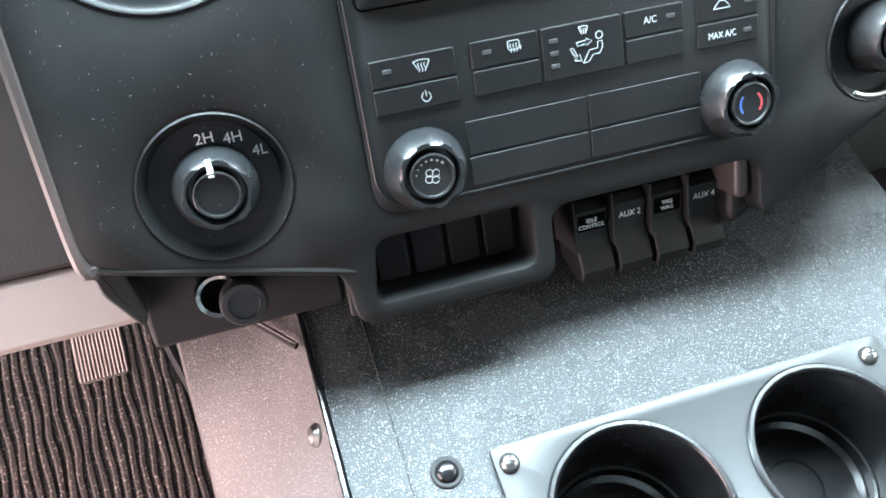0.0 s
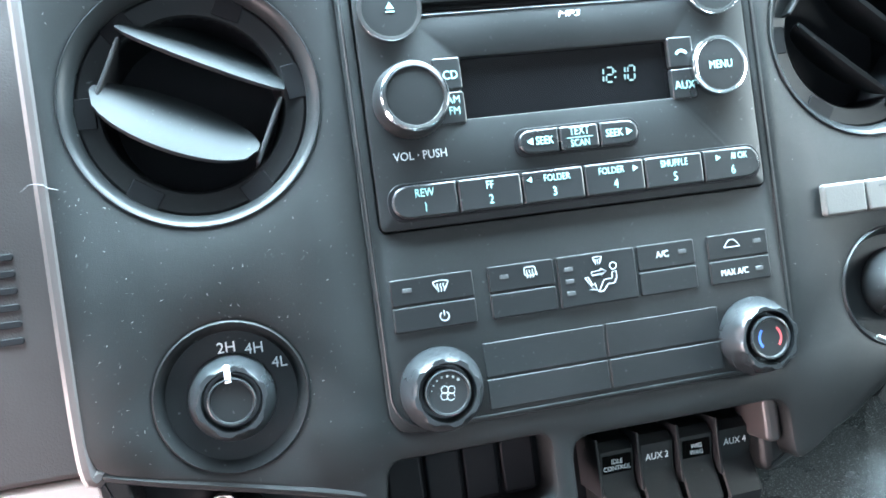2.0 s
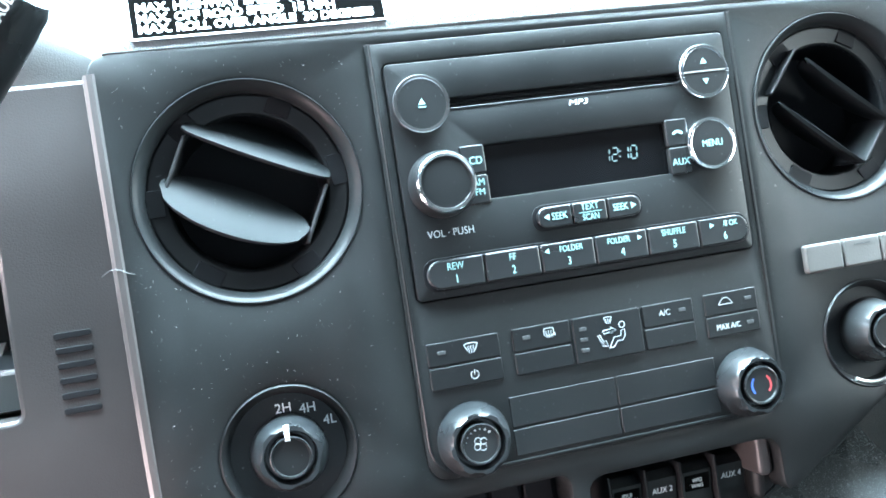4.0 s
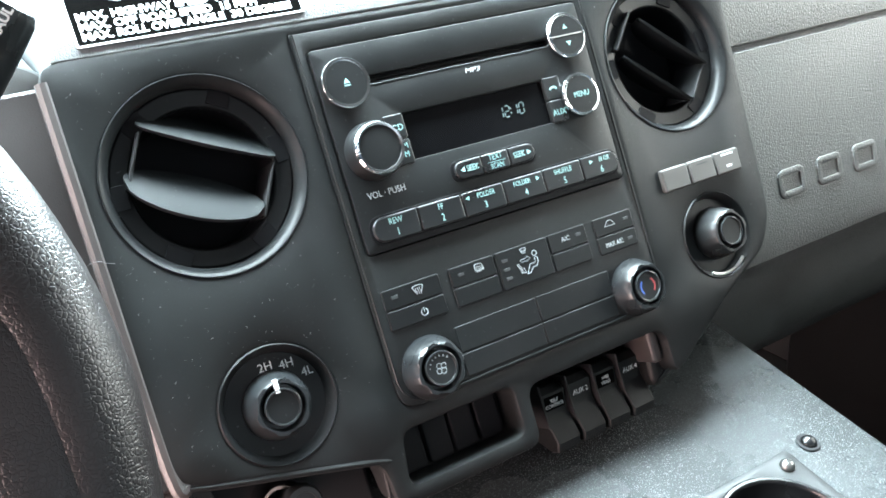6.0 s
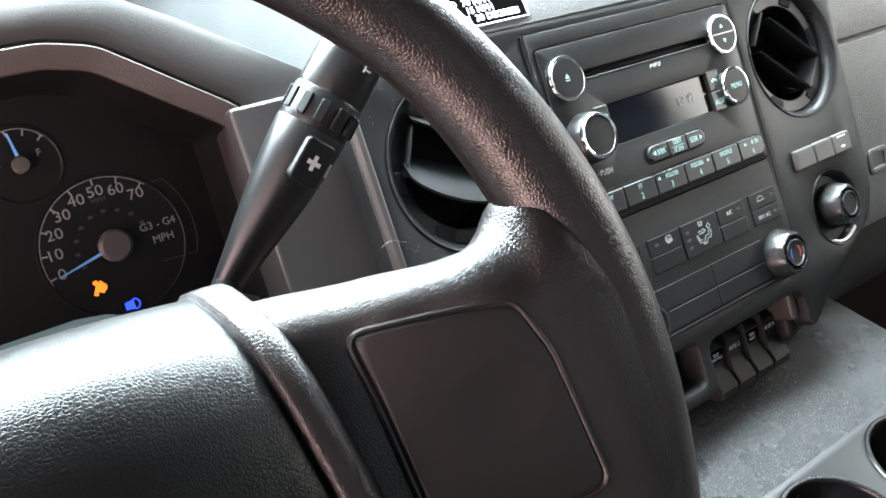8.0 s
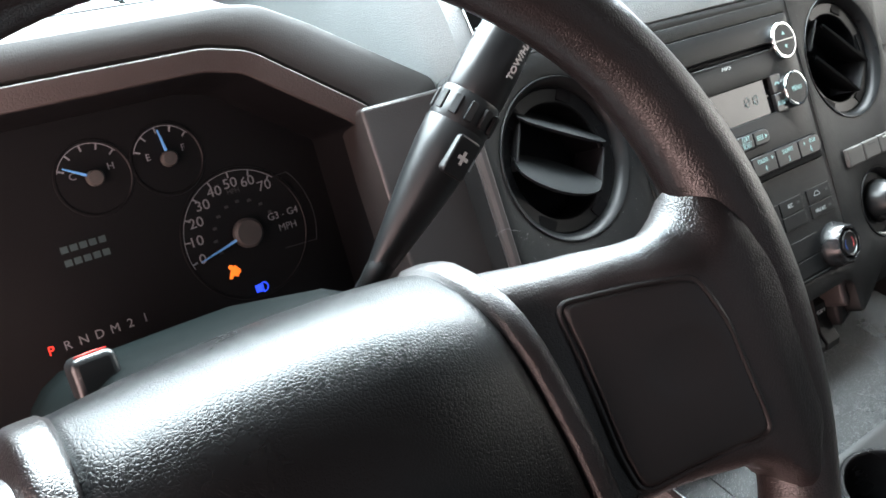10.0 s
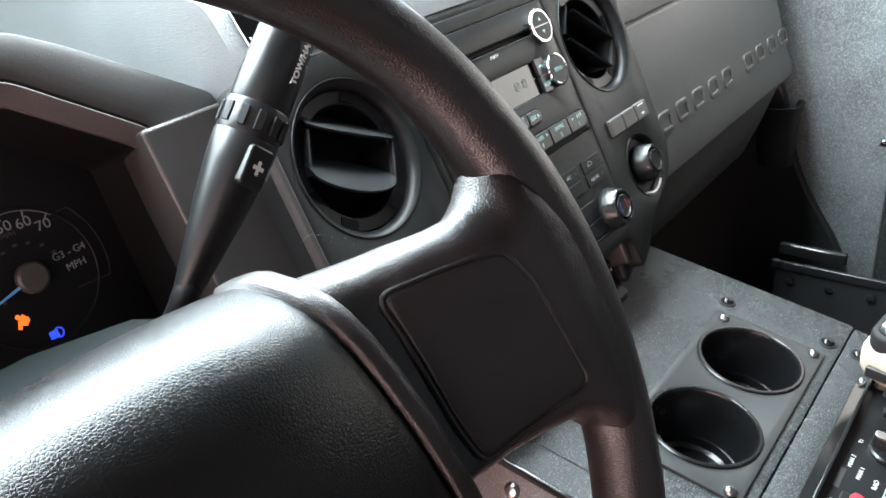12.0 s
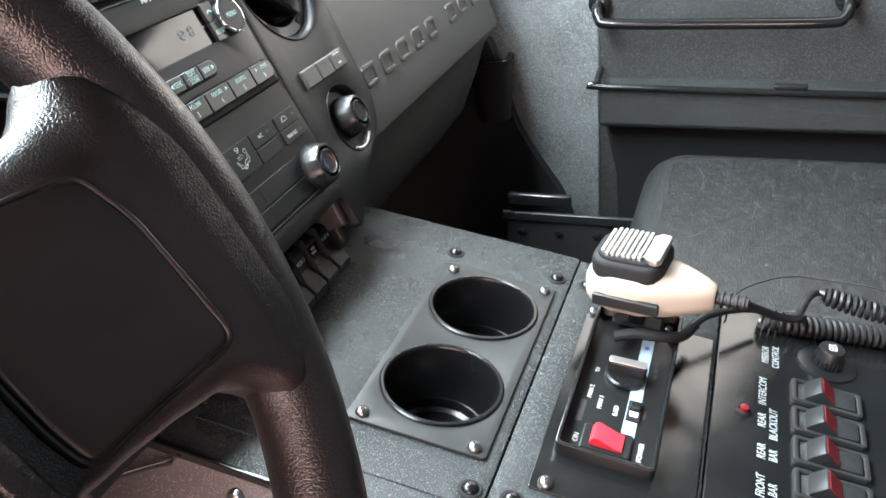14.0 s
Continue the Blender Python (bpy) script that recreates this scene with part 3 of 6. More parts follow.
# Three push buttons over the socket
sw = thing("push_button_row", STACK @ Vector((0.19, -0.013, -0.02)), "row of three grey push buttons", "switch")
for i in range(3):
    cx = 0.1605 + 0.0292 * i
    bm = slab(rr(0.0278, 0.0185, 0.002, cx, -0.014 + 0.0), -0.005, 0.0042, 0.0016)
    b = part("button", bm, BUTTON_GREY, sw, STACK)
    if i == 2:
        part("symbol", join(bar(cx - 0.007, cx + 0.007, -0.0085, -0.0070, 0.0042), bar(cx - 0.003, cx + 0.003, -0.0185, -0.0165, 0.0042)), WHITE_INK, b, STACK)
    if i == 1:
        part("symbol", bar(cx - 0.006, cx + 0.006, -0.0095, -0.0085, 0.0042), DIM_INK, b, STACK)

# A stray hair and lint on the panel.
hair = thing("lint", STACK @ Vector((-0.268, 0.042, 0.001)), "thin pale hair stuck on the trim edge", "lint")
part("strand", tube(curve_points([(-0.279, 0.0415, -0.0025), (-0.274, 0.0440, 0.0006), (-0.269, 0.0436, 0.0008), (-0.2655, 0.0415, 0.0008), (-0.2615, 0.0402, 0.0008)], 6), 0.00015, 5), LINT, hair, STACK)
rng = random.Random(11)
flecks = []
while len(flecks) < 230:
    u, v = rng.uniform(-0.262, -0.128) if rng.random() < 0.7 else rng.uniform(0.125, 0.255), rng.uniform(-0.10, 0.15)
    if u > 0 and v < -0.06:
        continue
    if min(math.hypot(u - c[0], v - c[1]) - q for c, q in ((VL, 0.066), (VR, 0.066), (DL, 0.039), (DR, 0.038), ((0.19, -0.014), 0.05))) < 0:
        continue
    a, ln, w = rng.uniform(0, 180), rng.choice((0.0002, 0.0003, 0.0004, 0.0012)), rng.uniform(0.00006, 0.00013)
    bm = bar(-ln / 2, ln / 2, -w, w, 0.0)
    bm.transform(Matrix.Translation((u, v, 0.0001)) @ Matrix.Rotation(radians(a), 4, "Z"))
    flecks.append(bm)
tagged(part("dust_flecks", join(*flecks), LINT, None, STACK, smooth=0, fix=False), "scattered pale dust flecks on black panel", "dust", kind="stuff")


# ---- radio ----
radio = thing("car_radio", STACK @ Vector((0, 0, -0.02)), "satin black car radio with chrome ringed knobs, display lit", "car radio")
slot = rr(0.168, 0.0055, 0.001, 0.0, 0.1130)
disp = rr(0.121, 0.032, 0.0015, 0.002, 0.0700)
part("surround", sheet(inset(centre, 0.0012), [rr(0.2225, 0.1405, 0.004, 0.0, 0.0695)], -0.03, 0.0012, 0.001), PANEL, stack, STACK)
plate = part("faceplate", sheet(rr(0.2210, 0.139, 0.003, 0.0, 0.0695), [slot, disp], -0.02, 0.0030, 0.0012), RADIO, radio, STACK)
part("disc_slot", box(-0.085, 0.085, 0.109, 0.117, -0.012, -0.003), DARK, radio, STACK)
part("slot_lip", slab(rr(0.168, 0.0014, 0.0005, 0.0, 0.1094), -0.003, 0.0034, 0.0005), RADIO, radio, STACK, "thin edge under the disc slot")
screen = part("display", slab(disp, -0.015, -0.0006, 0.0004), SCREEN, radio, STACK)
SEG = {"0": "abcdef", "1": "bc", "2": "abdeg"}


def digit(ch, x, y, h, z):
    w, t = h * 0.5, h * 0.11
    lines = {"a": ((0, h), (w, h)), "b": ((w, h), (w, h / 2)), "c": ((w, h / 2), (w, 0)), "d": ((0, 0), (w, 0)), "e": ((0, 0), (0, h / 2)),
             "f": ((0, h / 2), (0, h)), "g": ((0, h / 2), (w, h / 2))}
    out = []
    for s in SEG[ch]:
        (ax, ay), (bx, by) = lines[s]
        a, b = Vector((x + ax + ay * 0.10, y + ay)), Vector((x + bx + by * 0.10, y + by))
        g = (b - a).normalized() * t * 0.7
        out.append(stroke([tuple(a + g), tuple(b - g)], t, z))
    return join(*out)


for i, ch in enumerate("1210"):
    part("digit", digit(ch, 0.0185 + 0.0058 * i + (0.0012 if i > 1 else 0), 0.0665, 0.0080, -0.0004), LCD, screen, STACK)

for dy in (0.0024, 0.0056):
    part("colon_dot", flat(ring(0.0006, 8, 0.0296 + dy * 0.1, 0.0665 + dy), -0.0004), LCD, screen, STACK)


def chrome_knob(x, y, r, h, name, skirt=False):
    prof = [(r * (1.16 if skirt else 1.0), 0.002), (r * (1.10 if skirt else 1.0), h * 0.75), (r, h * 0.9), (r * 0.97, h), (r * 0.90, h * 1.03), (r * 0.84, h * 0.97), (r * 0.002, h * 0.96)]
    b = part(name, lathe(prof, 48, x, y), GLOSSY if skirt else CHROME, radio, STACK)
    if skirt:
        part("chrome_ring", lathe([(r * 1.02, h * 0.80), (r * 1.02, h * 0.98), (r * 0.96, h * 1.06), (r * 0.88, h * 1.04), (r * 0.85, h * 0.96)], 48, x, y), CHROME, b, STACK)
    part("face", lathe([(r * 0.85, h * 0.7), (r * 0.845, h * 0.985), (r * 0.5, h * 1.0), (r * 0.002, h * 1.0)], 40, x, y), RADIO, b, STACK)
    return b


tri = lambda x, y, s, up: flat([(x - s, y - s * 0.7 * up), (x + s, y - s * 0.7 * up), (x, y + s * 0.9 * up)][::up], 0)
b = chrome_knob(-0.0920, 0.1135, 0.0172, 0.0075, "eject_button")
part("symbol", turned(join(tri(-0.0920, 0.1145, 0.0022, 1), bar(-0.0942, -0.0898, 0.1112, 0.1119, 0)), Matrix.Translation((0, 0, 0.0076))), MINT, b, STACK)
b = chrome_knob(0.0915, 0.1145, 0.0172, 0.0075, "tuning_button")
part("split", bar(0.0772, 0.1058, 0.1141, 0.1149, 0.0076), SILVER, b, STACK)
part("symbol", turned(join(tri(0.0915, 0.1208, 0.0022, 1), tri(0.0915, 0.1082, 0.0022, -1)), Matrix.Translation((0, 0, 0.0076))), MINT, b, STACK)
chrome_knob(-0.0868, 0.0660, 0.0172, 0.0175, "volume_knob", True)
b = chrome_knob(0.0890, 0.0690, 0.0166, 0.0085, "menu_button")
part("mark", words("MENU", 0.0062, 0.0890, 0.0690, 0.0087, wide=0.85), MINT, b, STACK)
for name, cx, cy, txt in (("cd_key", -0.0655, 0.0782, "CD"), ("band_key", -0.0655, 0.0602, "AM\nFM"), ("phone_key", 0.0685, 0.0788, ""), ("aux_key", 0.0685, 0.0612, "AUX")):
    k = part(name, slab(rr(0.0150, 0.0168, 0.0014, cx, cy), 0.0, 0.0038, 0.0008), GLOSSY, radio, STACK)
    if txt:
        part("mark", words(txt, 0.0058 if "\n" in txt else 0.0064, cx + (0.0015 if cx < 0 else 0), cy + (0.0012 if "\n" in txt else -0.001), 0.0039, wide=0.9), MINT, k, STACK)
    else:
        part("symbol", stroke(arc(cx, cy - 0.003, 0.0036, 30, 150, 8), 0.0016, 0.0039), MINT, k, STACK)
part("mark", words("VOL · PUSH", 0.0062, -0.0850, 0.0375, 0.0031, wide=0.9), PALE_INK, radio, STACK)
part("mark", words("MP3", 0.0046, 0.0060, 0.1048, 0.0031, wide=1.6, shear=0.2), WHITE_INK, radio, STACK)


def key_row(name, x0, x1, y, h, marks, size):
    """A rounded bar split into keys, each a part of its own."""
    row = part(name, slab(rr(x1 - x0 + 0.003, h + 0.003, h / 2, (x0 + x1) / 2, y), 0.0, 0.0034, 0.0004), DARK, radio, STACK)
    n = len(marks)
    w = (x1 - x0) / n
    for i, mk in enumerate(marks):
        a, b = x0 + w * i + 0.0004, x0 + w * (i + 1) - 0.0004
        o = rr(b - a, h, 0.0016, (a + b) / 2, y)
        if i in (0, n - 1):
            s = -1 if i == 0 else 1
            r = h * 0.48
            o = []
            for q in range(9):
                an = radians(-90 + 180 * q / 8)
                o.append(((b if s > 0 else a) + s * (-r + r * math.cos(an)), y + s * (h / 2) * math.sin(an)))
            o += [(a if s > 0 else b, y + s * h / 2), (a if s > 0 else b, y - s * h / 2)]
        k = part("key", slab(o, 0.001, 0.0062, 0.0012), GLOSSY, row, STACK)
        for txt, dx, dy, sc in mk:
            m = part("mark", words(txt, size * sc, (a + b) / 2 + dx, y + dy, 0.0063, wide=0.80), MINT, row, STACK)
    return row


key_row("seek_keys", -0.0325, 0.0365, 0.0378, 0.0128, [[("SEEK", 0.003, 0, 1)], [("TEXT", 0, 0.0032, 1), ("SCAN", 0, -0.0032, 0.9)], [("SEEK", -0.003, 0, 1)]], 0.0060)
for tip in ([(-0.0280, 0.0380), (-0.0245, 0.0400), (-0.0245, 0.0360)], [(0.0325, 0.0380), (0.0290, 0.0360), (0.0290, 0.0400)]):
    part("arrow", flat(tip, 0.0063), MINT, radio, STACK)
part("text_line", bar(-0.0055, 0.0095, 0.0375, 0.0379, 0.0063), MINT, radio, STACK)
key_row("preset_keys", -0.1040, 0.1075, 0.0138, 0.0170,
        [[("REW", 0, 0.004, 1), ("1", 0, -0.0035, 1.15)], [("FF", 0, 0.004, 1), ("2", 0, -0.0035, 1.15)], [("FOLDER", 0.002, 0.004, 0.86), ("3", 0, -0.0035, 1.15)],
         [("FOLDER", -0.002, 0.004, 0.86), ("4", 0, -0.0035, 1.15)], [("SHUFFLE", 0, 0.004, 0.9), ("5", 0, -0.0035, 1.15)], [("/II OK", 0.0045, 0.004, 0.85), ("6", 0, -0.0035, 1.15)]], 0.0060)
for tip in ([(-0.0310, 0.0178), (-0.0280, 0.0194), (-0.0280, 0.0162)], [(0.0330, 0.0178), (0.0300, 0.0162), (0.0300, 0.0194)], [(0.0800, 0.0162), (0.0830, 0.0178), (0.0800, 0.0194)]):
    part("arrow", flat(tip, 0.0063), MINT, radio, STACK)

# ---- climate control ----
cc = thing("climate_control", STACK @ Vector((0, -0.06, -0.02)), "black climate control panel with two chrome-skirted knobs", "climate control")
part("panel", slab(soft([(-0.113, -0.006), (-0.113, -0.103), (0.113, -0.103), (0.113, -0.006)][::-1], 0.012), -0.02, 0.0008, 0.0006), RADIO, cc, STACK)
# the raised rim of the panel
rim = [(-0.1165, 0.152), (-0.1165, -0.084)] + [(-0.098 + 0.0185 * math.cos(radians(a)), -0.084 + 0.0185 * math.sin(radians(a))) for a in range(190, 271, 16)] + [(0.098 + 0.0185 * math.cos(radians(a)), -0.084 + 0.0185 * math.sin(radians(a))) for a in range(270, 351, 16)] + [(0.1165, -0.084), (0.1165, 0.152)]
part("rim", tube([(x, y, 0.0012) for x, y in rim], 0.0008, 6), KEY, cc, STACK)


def pad_key(x0, x1, y0, y1, z=0.0024):
    return part("key", slab(rr(x1 - x0 - 0.0008, y1 - y0 - 0.0008, 0.0014, (x0 + x1) / 2, (y0 + y1) / 2), 0.0, z, 0.0007), KEY, cc, STACK)


Y0, Y1, YM = -0.0530, -0.0245, -0.0392
for x0, x1, split in ((-0.1105, -0.0655, True), (-0.0580, -0.0205, True), (-0.0195, 0.0262, False), (0.0272, 0.0625, True), (0.0700, 0.1080, True)):
    if split:
        pad_key(x0, x1, YM, Y1)
        pad_key(x0, x1, Y0, YM)
    else:
        pad_key(x0, x1, Y0, Y1, 0.0030)
Z = 0.0026
W_LINE = 0.00045


def defrost_lines(cx, cy):
    """Three wavy rising lines."""
    return [stroke([(cx + d, cy + 0.0016), (cx + d - 0.0004, cy + 0.0004), (cx + d + 0.0003, cy - 0.0012), (cx + d - 0.0001, cy - 0.0028)], 0.0004, Z) for d in (-0.0016, 0.0, 0.0016)]


cx, cy = -0.0835, -0.0312
shield = [stroke(arc(cx, cy - 0.0090, 0.0122, 70, 110, 8), W_LINE, Z), stroke([(cx - 0.0042, cy + 0.0024), (cx - 0.0022, cy - 0.0014)], W_LINE, Z), stroke([(cx + 0.0042, cy + 0.0024), (cx + 0.0022, cy - 0.0014)], W_LINE, Z)]
part("defrost_symbol", join(*shield, *defrost_lines(cx, cy)), PALE_INK, cc, STACK)
part("power_symbol", join(stroke(arc(-0.0835, -0.0468, 0.0024, 120, 420, 16), W_LINE, Z), bar(-0.08372, -0.08328, -0.0466, -0.0436, Z)), PALE_INK, cc, STACK)
cx, cy = -0.0345, -0.0305
o = rr(0.0062, 0.0046, 0.0012, cx, cy + 0.0006, 3)
part("rear_defrost_symbol", join(stroke(o + o[:1], W_LINE, Z), *defrost_lines(cx, cy - 0.0002), bar(cx + 0.0033, cx + 0.0039, cy - 0.0022, cy - 0.0002, Z)), PALE_INK, cc, STACK)
cx, cy, Z2 = 0.0055, -0.0395, 0.0032
figure = [(-0.0030, -0.0068), (0.0010, -0.0006), (0.0056, -0.0004), (0.0060, 0.0028), (0.0084, 0.0032), (0.0084, -0.0004), (0.0066, -0.0032), (0.0030, -0.0032), (0.0000, -0.0066), (-0.0030, -0.0068)]
across = [(-0.0060, 0.0043), (-0.0006, 0.0047), (-0.0006, 0.0058), (0.0028, 0.0038), (-0.0006, 0.0019), (-0.0006, 0.0028), (-0.0055, 0.0024), (-0.0060, 0.0043)]
down = [(-0.0098, 0.0016), (-0.0082, 0.0019), (-0.0060, -0.0028), (-0.0046, -0.0018), (-0.0036, -0.0056), (-0.0078, -0.0048), (-0.0066, -0.0036), (-0.0098, 0.0016)]
man = [stroke([(cx + x, cy + y) for x, y in line], 0.0005, Z2) for line in (figure, across, down)]
man += [stroke(arc(cx + 0.0070, cy + 0.0062, 0.0019, 0, 360, 16), 0.0005, Z2), stroke(arc(cx - 0.0016, cy + 0.0036, 0.0086, 72, 108, 6), W_LINE, Z2),
        stroke([(cx - 0.0042, cy + 0.0118), (cx - 0.0032, cy + 0.0092)], W_LINE, Z2), stroke([(cx + 0.0010, cy + 0.0118), (cx, cy + 0.0092)], W_LINE, Z2)]
man += [stroke([(cx - 0.0016 + d, cy + 0.0110), (cx - 0.0016 + d, cy + 0.0080)], 0.0004, Z2) for d in (-0.0012, 0, 0.0012)]
part("airflow_symbol", join(*man), PALE_INK, cc, STACK, "pale airflow pictogram of lines")
part("mark", words("A/C", 0.0052, 0.0425, -0.0312, Z, wide=0.9), PALE_INK, cc, STACK)
part("mark", words("MAX A/C", 0.0050, 0.0850, -0.0467, Z, wide=0.84), PALE_INK, cc, STACK)
part("symbol", stroke([(0.0800, -0.0325), (0.0815, -0.0305), (0.0835, -0.0285), (0.0865, -0.0285), (0.0885, -0.0305), (0.0900, -0.0325), (0.0800, -0.0325)], W_LINE, Z), PALE_INK, cc, STACK)
for x, y in ((-0.1015, -0.0310), (-0.0490, -0.0310), (0.0545, -0.0310), (0.1010, -0.0310), (0.1005, -0.0465), (-0.0130, -0.0320), (-0.0130, -0.0385), (-0.0130, -0.0450)):
    part("tell_tale", slab(rr(0.0048, 0.0022, 0.0004, x, y), 0.0012, 0.0028 if x != -0.0130 else 0.0034, 0.0002), DIM_INK, cc, STACK)
# two rows of blank covers
for y0, y1 in ((-0.0830, -0.0640), (-0.1000, -0.0835)):
    for x0, x1 in ((-0.0655, 0.0035), (0.0040, 0.0720)):
        part("blank_cover", slab(rr(x1 - x0 - 0.0006, y1 - y0 - 0.0006, 0.0008, (x0 + x1) / 2, (y0 + y1) / 2), 0.0, 0.0016, 0.0006), RADIO, cc, STACK)
for x, nm in ((-0.0900, "fan_knob"), (0.0925, "temperature_knob")):
    y = -0.0840
    kb = knob(cc, x, y, 0.0198, 0.0165, 0.001, nm, teeth=8)
    if x < 0:
        part("symbol", join(*[stroke(arc(x + 0.0024 * math.cos(a), y + 0.0024 * math.sin(a), 0.0019, 0, 330, 10), 0.0004, 0.0170) for a in (0.6, 2.2, 3.7, 5.3)],
                            *[flat(ring(0.00035 + 0.00008 * i, 8, x + 0.0085 * math.cos(radians(165 - 20 * i)), y + 0.0085 * math.sin(radians(165 - 20 * i))), 0.0170) for i in range(7)]), PALE_INK, kb, STACK)
    else:
        part("cold_mark", stroke(arc(x, y, 0.0066, 135, 222, 10), 0.0013, 0.0170), BLUE_INK, kb, STACK)
        part("hot_mark", stroke(arc(x, y, 0.0066, 50, -42, 10), 0.0013, 0.0170), RED_INK, kb, STACK)

# ---- auxiliary switches ----
bank = thing("switch_bank_frame", STACK @ Vector((0.04, -0.15, -0.03)), "black frame holding four auxiliary rocker switches", "switch panel")
part("frame", box(-0.024, 0.112, -0.195, -0.120, -0.12, -0.058), DARK, bank, STACK)
part("hood", slab(rr(0.135, 0.010, 0.003, 0.044, -0.1225), -0.05, -0.018, 0.003), PANEL, bank, STACK)
for i, txt in enumerate(("IDLE\nCONTROL", "AUX 2", "WIG\nWAG", "AUX 4")):
    x = 0.0135 + 0.0255 * i
    a = thing("aux_switch", STACK @ Vector((x, -0.155, -0.03)), "black tilted auxiliary rocker switch with white lettering", "rocker switch", "auxiliary switches")
    # Profile across the switch: an upper face bearing the mark, and a thumb paddle stepping outwards.
    prof = [(-0.134, -0.056), (-0.137, -0.034), (-0.142, -0.0290), (-0.158, -0.0320), (-0.1610, -0.0310), (-0.180, -0.0240), (-0.187, -0.0270), (-0.188, -0.0360), (-0.178, -0.06)]
    w = 0.0222
    loops = [[(x + sx * w / 2, y, z) for y, z in prof] for sx in (-1, -0.9, 0.9, 1)]
    loops[0] = [(x - w / 2, y + (0.0012 if y < -0.175 else -0.0006), z - 0.0010) for y, z in prof]
    loops[-1] = [(x + w / 2, y + (0.0012 if y < -0.175 else -0.0006), z - 0.0010) for y, z in prof]
    body = part("rocker", loft(loops), PANEL, a, STACK)
    bm = words(txt, 0.0040 if "\n" in txt else 0.0058, 0, -0.0006 if "\n" in txt else 0, 0, wide=0.9)
    bm.transform(Matrix.Translation((x, -0.1500, -0.0301)) @ Matrix.Rotation(radians(10.6), 4, "X"))
    part("mark", bm, WHITE_INK, body, STACK)
    if "\n" in txt:
        tile = turned(slab(rr(0.0180, 0.0112, 0.0006), -0.0012, -0.0001, 0.0002), Matrix.Translation((x, -0.1500, -0.0301)) @ Matrix.Rotation(radians(10.6), 4, "X"))
        part("label_tile", tile, STICKER, body, STACK, "small black stuck-on label")
    part("divider", slab(rr(0.0018, 0.034, 0.0008, x - 0.0128, -0.150), -0.06, -0.026, 0.0008), BLACK, a, STACK)

# ---- accessory socket in the lower gap ----
acc = thing("accessory_socket", STACK @ Vector((-0.195, -0.13, -0.04)), "chrome ringed accessory socket with black cap in a recess", "power socket")
part("recess", box(-0.252, -0.140, -0.168, -0.098, -0.070, -0.0440), BLACK, acc, STACK)
part("ring", lathe([(0.0135, -0.046), (0.0135, -0.022), (0.0122, -0.019), (0.0100, -0.020), (0.0095, -0.04)], 32, -0.2085, -0.1350), CHROME, acc, STACK)
part("cap", lathe([(0.0095, -0.045), (0.0100, -0.020), (0.0126, -0.018), (0.0128, -0.010), (0.0115, -0.0075), (0.0085, -0.0072), (0.0080, -0.0085), (0.0001, -0.0085)], 36, -0.1965, -0.1380), RUBBER, acc, STACK)

tie = thing("cable_tie", (-0.188, -0.01, 0.547), "black ribbed cable tie strip lying beside the console", "cable tie")
strip = curve_points([(-0.2030, 0.010, 0.5470), (-0.190, -0.006, 0.5480), (-0.1745, -0.0255, 0.5475)], 8)
part("strap", tube(strip, 0.0022, 6), BLACK, tie)
for i in range(1, 16):
    p = strip[i]
    part("tooth", turned(box(-0.0032, 0.0032, -0.0005, 0.0005, -0.001, 0.0030, 0.0003), Matrix.Translation(p) @ Matrix.Rotation(radians(-40), 4, "Z")), BUTTON_GREY, tie)


# ---- instrument cluster ----
ins = thing("instrument_cluster", (-0.56, 0.14, 0.80), "dark instrument cluster with white dials and lit tell-tales", "instrument cluster")
FW = -0.0800
mirror_x = -0.575
half_open = [(-0.334, -0.150), (-0.334, 0.001), (-0.405, 0.052), (-0.43, 0.058)]
opening = soft(half_open + [(2 * mirror_x - x, y) for x, y in half_open[::-1]], 0.006)
half_brow = [(-0.262, -0.16), (-0.262, 0.0195), (-0.350, 0.0755), (-0.383, 0.0930), (-0.410, 0.0965)]
brow = soft(half_brow + [(2 * mirror_x - x, y) for x, y in half_brow[::-1]], 0.008)
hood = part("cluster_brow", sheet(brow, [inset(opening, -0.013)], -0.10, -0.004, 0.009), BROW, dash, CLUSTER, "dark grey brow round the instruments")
# top skin of the brow, running to the windshield
crown = [(-0.264, 0.0145), (-0.352, 0.0705), (-0.384, 0.0875), (-0.410, 0.0910)]
crown = crown + [(2 * mirror_x - x, y) for x, y in crown[::-1]]
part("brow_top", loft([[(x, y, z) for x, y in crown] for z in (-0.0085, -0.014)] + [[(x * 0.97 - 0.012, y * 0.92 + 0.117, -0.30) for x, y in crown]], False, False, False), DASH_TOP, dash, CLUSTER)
loops = [at_z(inset(opening, -0.0135), -0.014), at_z(inset(opening, -0.0130), -0.0050), at_z(inset(opening, -0.0120), -0.0042), at_z(inset(opening, -0.0110), -0.0044), at_z(opening, -0.0100), at_z(inset(opening, 0.0008), -0.0125)]
part("bezel", loft(loops, False, False), KNEE, ins, CLUSTER, "satin brown-grey bezel frame")
part("shroud", loft([at_z(inset(opening, 0.0006), -0.0120), at_z(inset(opening, 0.003), -0.050), at_z(inset(opening, 0.004), FW)], False, False), GAUGE, ins, CLUSTER, "black inner shroud")
part("dial_plate", slab(inset(opening, -0.004), FW - 0.01, FW, 0.001), GAUGE, ins, CLUSTER)


